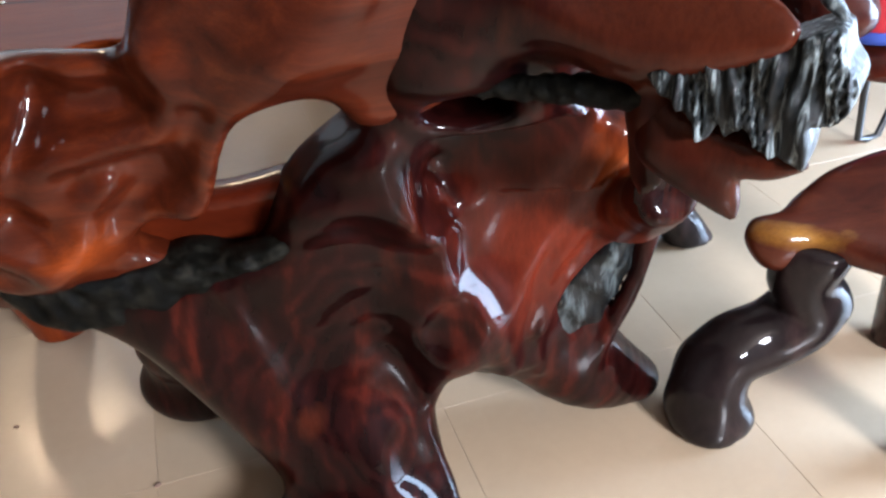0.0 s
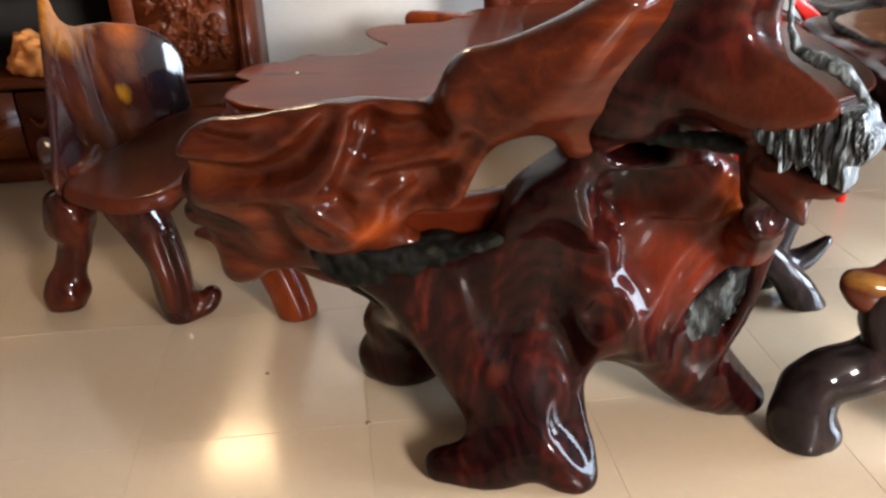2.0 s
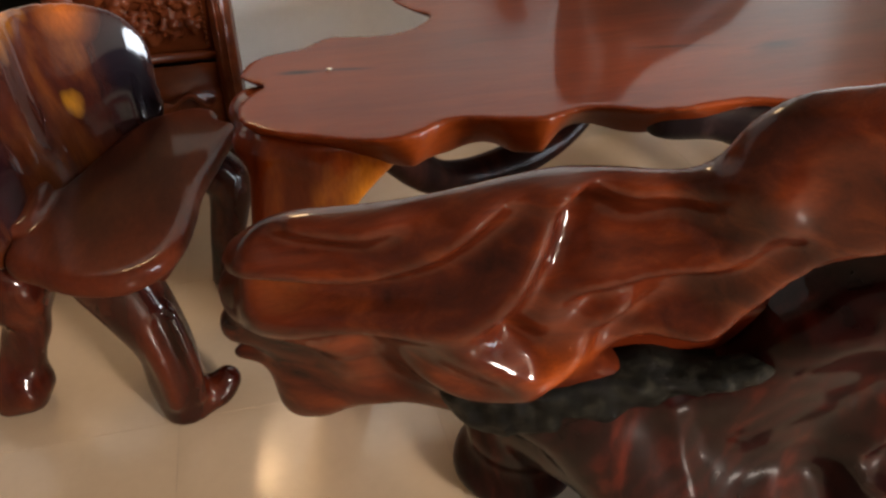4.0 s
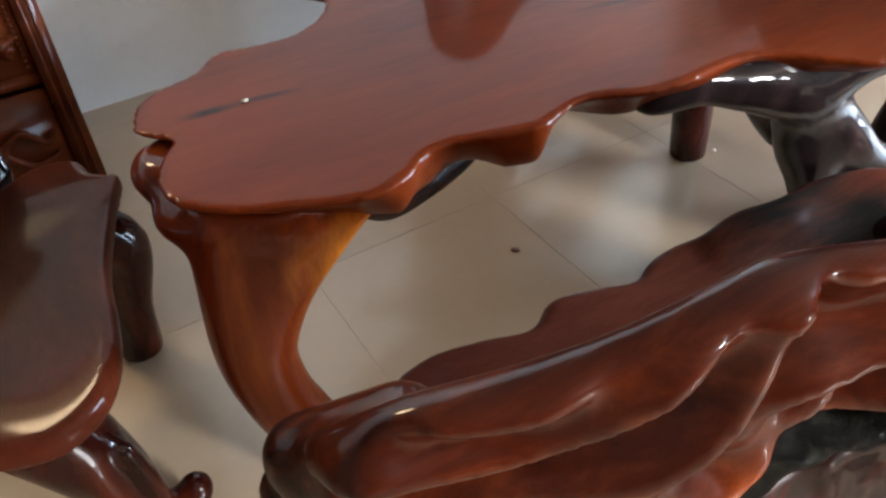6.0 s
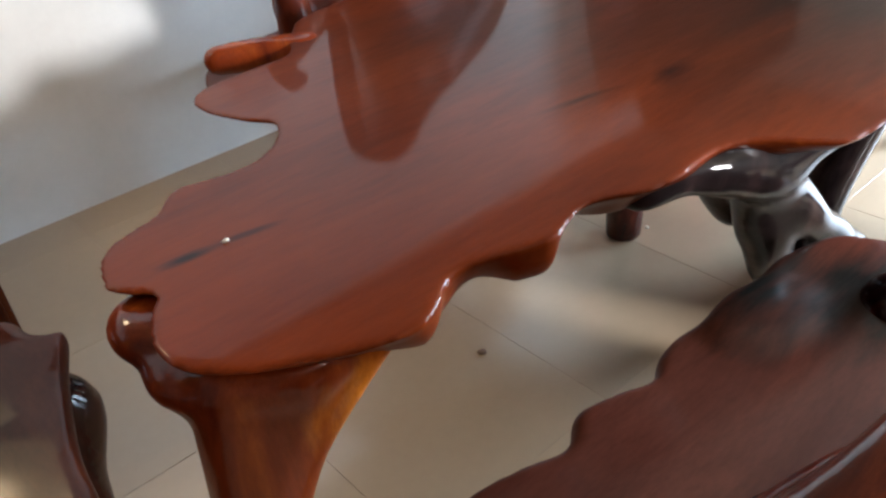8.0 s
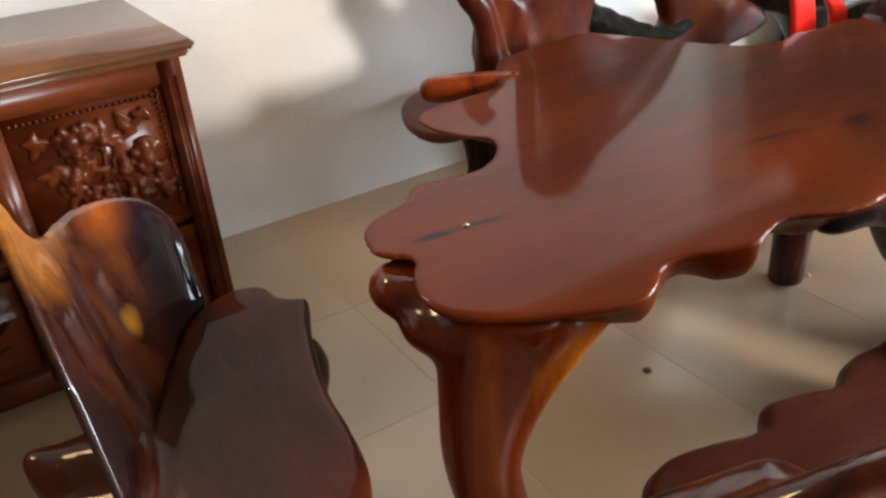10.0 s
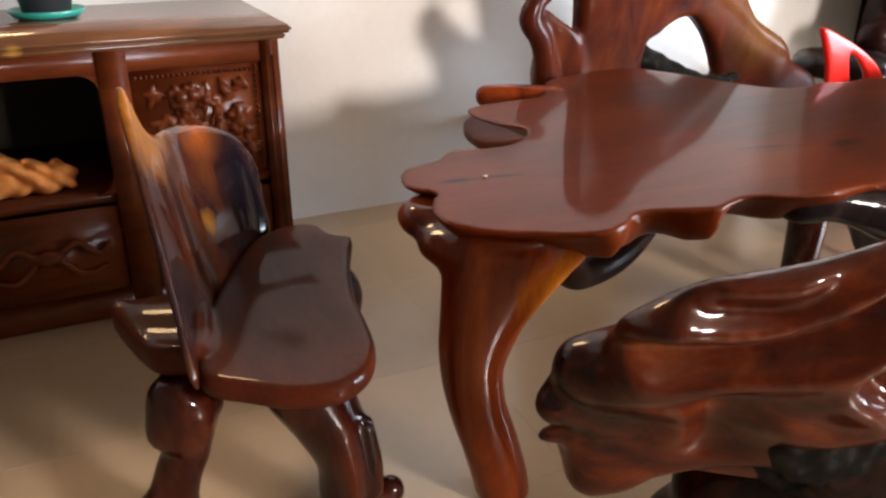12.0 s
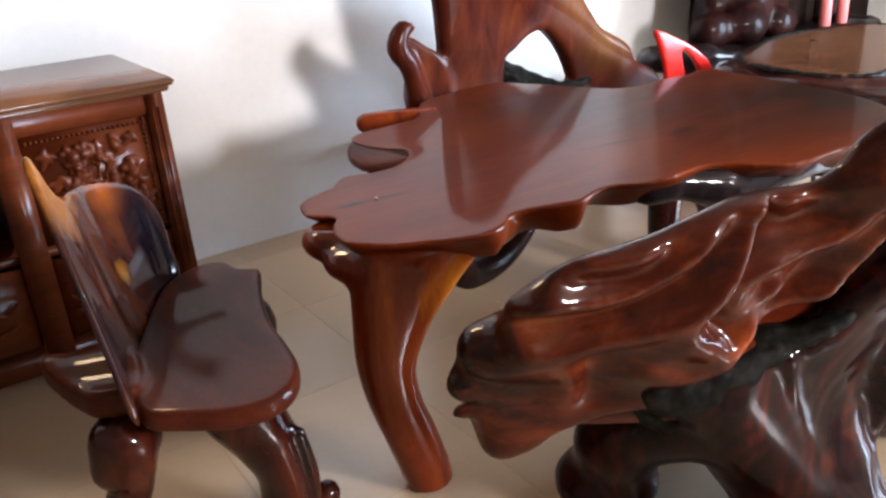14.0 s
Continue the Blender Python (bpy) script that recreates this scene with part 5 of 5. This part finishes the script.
clay.slab([(1.76, 0.4), (1.8, 0.26), (2.0, 0.2), (2.3, 0.26), (2.4, 0.6), (2.2, 0.8), (1.9, 0.7)], 0.44, 0.525, 0.03, 0.05)
clay.limb([(1.95, 0.9, 0.5), (2.2, 0.72, 0.44), (2.6, 0.7, 0.42), (2.95, 0.85, 0.46)], [0.06, 0.1, 0.11, 0.09], 0.08)
clay.ripple(lambda x, y, z: 0.01 * np.sin(17 * x + 5 * z) * np.sin(21 * y + 9 * z + 2 * x) + 0.006 * np.sin(55 * x) * np.sin(60 * y) * step_up(0.62, 0.7, z))
part("slab", clay.skin(), SIDEWOOD, side_bench, "dark lumpy polished slab")
clay = Clay((1.5, 0.15, 0.54), (3.25, 1.6, 0.78), 0.011)
clay.slab([(1.6, 0.27), (1.61, 0.42), (1.66, 0.62), (1.69, 0.83), (1.72, 1.05), (1.75, 1.22), (1.85, 1.3), (2.1, 1.39), (2.6, 1.5), (3.05, 1.35), (3.15, 1.0), (3.05, 0.68), (2.6, 0.6), (2.15, 0.6), (1.92, 0.52), (1.8, 0.32), (1.7, 0.24)],
          0.585, 0.735, 0.045, sag=lambda x, y: 0.008 * np.sin(9 * x + 14 * y))
clay.lump((1.68, 0.28, 0.64), (0.1, 0.09, 0.06), 0.05)
clay.ripple(lambda x, y, z: 0.004 * np.sin(33 * x + 12 * z) * np.sin(29 * y + 9 * z))
part("front_slab", clay.skin(), SIDEWOOD, side_bench, "dark red-brown live edge of the slab")
clay = Clay((1.7, 0.5, 0.66), (3.2, 1.55, 0.8), 0.01)
edge = [(1.83, 1.12), (1.815, 1.0), (1.8, 0.9), (1.79, 0.78), (1.85, 0.69), (1.93, 0.63), (2.1, 0.655), (2.4, 0.67), (2.9, 0.72), (3.05, 1.0), (2.95, 1.3), (2.5, 1.42), (2.1, 1.32), (1.92, 1.25)]
clay.limb([(x, y, 0.735) for x, y in edge + edge[:1]], [0.017 + 0.006 * math.sin(3 * i) for i in range(len(edge) + 1)], 0.02)
clay.ripple(lambda x, y, z: 0.004 * np.sin(95 * x + 30 * y) * np.sin(88 * y - 20 * x))
part("bark_line", clay.skin(1), BARK, side_bench, "ragged dark line of bark")
clay = Clay((1.7, 0.5, 0.66), (3.2, 1.55, 0.8), 0.012)
clay.slab(edge, 0.69, 0.746, 0.01)
part("top_board", clay.skin(), CABTOP, side_bench, "brown polished top of the slab")
for x, y in ((2.3, 0.66), (2.31, 1.05), (2.9, 0.75), (2.9, 1.25)):
    bm = tube([(x - 0.06, y, 0.4), (x - 0.05, y, 0.2), (x - 0.02, y, 0.02), (x + 0.02, y, 0.012), (x + 0.06, y, 0.02), (x + 0.1, y, 0.2), (x + 0.12, y, 0.4)], 0.012, 8)
    part("leg", bm, STEEL, side_bench, "bent black steel rod leg")

# a red cushion with a blue edge on its low end
cushion = thing("cushion", (1.98, 0.4, 0.53), "red fabric cushion with a blue edge on the slab bench", "cushion")
clay = Clay((1.7, 0.14, 0.5), (2.26, 0.7, 0.74), 0.012)
clay.slab([(1.8, 0.42), (1.82, 0.3), (1.95, 0.26), (2.12, 0.3), (2.16, 0.46), (2.1, 0.58), (1.94, 0.6), (1.83, 0.54)], 0.53, 0.66, 0.045)
part("cover", clay.skin(), REDCLOTH, cushion)
part("piping", tube([tuple(p) for p in spline([(1.8, 0.42, 0.55), (1.82, 0.3, 0.55), (1.95, 0.26, 0.55), (2.12, 0.3, 0.55), (2.16, 0.46, 0.55), (2.1, 0.58, 0.55), (1.94, 0.6, 0.55), (1.83, 0.54, 0.55), (1.8, 0.42, 0.55)], 5)], 0.016, 8), BLUECLOTH, cushion, "blue cloth edge")

stand = thing("root_stand", (3.2, 1.95, 0.0), "tall dark lacquered root sculpture on a knobbly slab base", "stand")
clay = Clay((2.2, 1.5, -0.03), (4.3, 2.5, 1.0), 0.018)
clay.slab([(2.36, 2.2), (2.42, 1.98), (2.66, 1.86), (2.95, 1.8), (3.3, 1.74), (3.8, 1.74), (4.15, 1.85), (4.15, 2.25), (3.6, 2.3), (2.9, 2.36), (2.5, 2.34)], 0.5, 0.6, 0.03)
for x, y in ((2.6, 1.98), (3.2, 2.1), (3.9, 1.95)):
    clay.limb([(x, y, -0.02), (x + 0.05, y, 0.2), (x, y + 0.04, 0.5)], [0.1, 0.09, 0.14], 0.08)
clay.ripple(lambda x, y, z: 0.01 * np.sin(13 * x + 5 * z) * np.sin(15 * y + 9 * z + 2 * x) + 0.005 * np.sin(41 * x + 9 * y) * np.sin(47 * y))
clay.floor(0.002)
part("base_slab", clay.skin(), BLACKWOOD, stand, "black knobbly slab on short root feet")
clay = Clay((2.5, 1.75, 0.52), (3.75, 2.5, 2.32), 0.02)
for x, y, h, r in ((2.76, 2.06, 0.68, 0.1), (2.98, 2.0, 0.7, 0.12), (3.25, 1.96, 0.67, 0.09), (3.1, 2.05, 0.8, 0.1)):
    clay.lump((x, y, h), (r * 1.3, r, r), 0.05)
clay.limb([(3.08, 2.15, 0.56), (3.06, 2.18, 0.9), (3.12, 2.2, 1.3), (3.1, 2.2, 1.7), (3.15, 2.2, 2.1)], [0.16, 0.15, 0.17, 0.15, 0.1], 0.08, squash=(1.3, 0.8, 1))
clay.limb([(3.3, 2.2, 0.56), (3.35, 2.2, 1.0), (3.25, 2.22, 1.45), (3.4, 2.2, 2.0)], [0.2, 0.2, 0.17, 0.1], 0.08, squash=(1.3, 0.8, 1))
clay.panel([(2.86, 0.58), (2.85, 1.0), (2.86, 1.3), (2.89, 1.55), (2.95, 1.8), (3.03, 2.02), (3.2, 2.18), (3.4, 2.2), (3.55, 2.0), (3.6, 1.0), (3.55, 0.58)], lambda x, z: 2.14 + 0.04 * np.sin(7 * x + 4 * z), 0.16, 0.05, 0.05)
clay.lump((3.12, 2.04, 1.15), (0.14, 0.16, 0.1), 0.05, True)
clay.ripple(lambda x, y, z: 0.012 * np.sin(13 * x + 5 * z) * np.sin(15 * y + 9 * z + 2 * x))
part("upright", clay.skin(), FARROOT, stand, "tall dull black-brown upright with hollows")
for x in (3.62, 3.8):
    candle = tagged(part("candle", lathe([(0.03, 0.0), (0.034, 0.004), (0.034, 0.26), (0.03, 0.27), (0.004, 0.272), (0.004, 0.29)], (x, 1.9, 0.6), 20), PINK, None, "tall pink candle standing on the root stand"), "", "candle", "candles")

wardrobe = thing("wardrobe", (3.85, 2.35, 0.0), "tall dark brown wooden wardrobe with panelled doors", "wardrobe")
WX0, WX1, WY = 3.22, 4.5, 2.12
part("carcass", box((WX0, WY + 0.025, 0.06), (WX1, NORTH - 0.01, 2.05), 0.006), DARKPANEL, wardrobe)
part("cornice", box((WX0 - 0.03, WY - 0.02, 2.052), (WX1 + 0.03, NORTH - 0.01, 2.11), 0.012), DARKPANEL, wardrobe)
part("plinth", box((WX0 + 0.02, WY + 0.05, 0.0), (WX1 - 0.02, NORTH - 0.02, 0.058), 0.004), DARKPANEL, wardrobe)
for k in range(2):
    a = WX0 + 0.01 + k * (WX1 - WX0) / 2
    b = a + (WX1 - WX0) / 2 - 0.02
    door = part("door", box((a, WY, 0.08), (b, WY + 0.022, 2.03), 0.005), DARKPANEL, wardrobe)
    for z0, z1 in ((0.2, 0.95), (1.1, 1.9)):
        part("panel", box((a + 0.09, WY - 0.012, z0), (b - 0.09, WY + 0.004, z1), 0.008), DARKPANEL, door)
    hx = b - 0.035 if k == 0 else a + 0.035
    part("handle", tube([(hx, WY - 0.002, 1.0), (hx, WY - 0.03, 1.02), (hx, WY - 0.03, 1.13), (hx, WY - 0.002, 1.15)], 0.007, 8), STEEL, door)

red_chair = thing("plastic_chair", (1.9, 1.3, 0.0), "small red plastic chair with an open backrest", "chair")
RX, RY = 1.72, 1.45
for x, y in ((RX, RY), (RX + 0.3, RY), (RX + 0.02, RY - 0.34), (RX + 0.31, RY - 0.33)):
    part("leg", tube([(x, y, 0.0), (x + 0.01, y, 0.42)], [0.018, 0.024], 8), REDPLASTIC, red_chair)
part("seat", box((RX - 0.03, RY - 0.38, 0.42), (RX + 0.34, RY + 0.03, 0.45), 0.012), REDPLASTIC, red_chair)
clay = Clay((1.58, 1.38, 0.42), (2.1, 1.52, 0.94), 0.008)
clay.panel([(1.63, 0.888), (1.732, 0.852), (1.845, 0.8), (1.946, 0.738), (2.02, 0.665), (2.03, 0.55), (2.02, 0.45), (1.75, 0.45), (1.72, 0.6), (1.705, 0.69), (1.689, 0.75), (1.654, 0.827)], lambda x, z: RY + 0 * x, 0.03, 0.01, steps=2)
clay.panel([(1.8, 0.775), (1.87, 0.74), (1.93, 0.66), (1.94, 0.56), (1.85, 0.55), (1.83, 0.66)], lambda x, z: RY - 0.05 + 0 * x, 0.12, 0.005, 0.008, None, True, 3)
bm = clay.skin(1)
part("backrest", bm, REDPLASTIC, red_chair, "open red loop of the backrest")

wall_lamp = thing("wall_lamp", (-0.8, NORTH, 2.1), "small box-shaped wall lamp with a warm glowing panel", "lamp")
part("housing", box((-1.13, NORTH - 0.05, 1.86), (-0.47, NORTH - 0.002, 2.34), 0.012), plain("white lamp enamel", (0.75, 0.74, 0.7), 0.4), wall_lamp)
glow, glow_nodes, glow_bsdf = nodes("warm lamp panel")
glow_bsdf.inputs["Base Color"].default_value = (0.9, 0.8, 0.6, 1)
glow_bsdf.inputs["Emission Color"].default_value = (1.0, 0.7, 0.35, 1)
glow_bsdf.inputs["Emission Strength"].default_value = 2.0
part("diffuser", box((-1.11, NORTH - 0.062, 1.88), (-0.49, NORTH - 0.052, 2.32), 0.004), glow, wall_lamp, "warm glowing panel")

# ---- crumbs on the floor and on the table ----
for name, at, size, mat, label, cat in (
    ("crumb", (0.51, 0.945, 0.006), 0.013, CRUMB, "small brown crumb lying on the tiled floor", "crumb"),
    ("crumb", (1.288, 0.985, 0.004), 0.009, PALEGRAIN, "small pale crumb lying beside the table leg", "crumb"),
    ("crumb", (-0.283, 0.268, 0.003), 0.006, CRUMB, "tiny brown crumb lying on the tiled floor", "crumb"),
    ("crumb", (0.0, 0.0, 0.002), 0.007, CRUMB, "tiny dark speck lying on a tile joint", "crumb"),
    ("rice_grain", (-0.137, 0.834, TABLE + 0.003), 0.006, PALEGRAIN, "single pale grain lying on the table slab", "grain"),
):
    bm = bmesh.new()
    bmesh.ops.create_icosphere(bm, subdivisions=2, radius=size, matrix=Matrix.Translation(at) @ Matrix.Diagonal((1, 0.75, 0.5, 1)))
    for v in bm.verts:
        v.co += Vector((noise.noise(v.co * 90), noise.noise(v.co * 110 + Vector((5, 0, 0))), 0)) * size * 0.35
    tagged(part(name, bm, mat, None, label), "", cat)

# ---- floor tiles ----
SIDE, GAP = 0.6, 0.0013
tile_mesh = bpy.data.meshes.new("tile")
bm = box((GAP / 2, GAP / 2, -0.006), (SIDE - GAP / 2, SIDE - GAP / 2, 0.0))
top_edges = [e for e in bm.edges if all(v.co.z > -0.001 for v in e.verts)]
bmesh.ops.bevel(bm, geom=top_edges, offset=0.0005, segments=1, affect="EDGES")
bm.to_mesh(tile_mesh)
bm.free()
tile_mesh.materials.append(TILE)
for i in range(math.floor(WEST / SIDE), math.ceil(EAST / SIDE)):
    for j in range(math.floor(SOUTH / SIDE), math.ceil(NORTH / SIDE)):
        tile = new("tile", tile_mesh)
        tile.location = (i * SIDE, j * SIDE, 0)
        tile.parent = floor_base
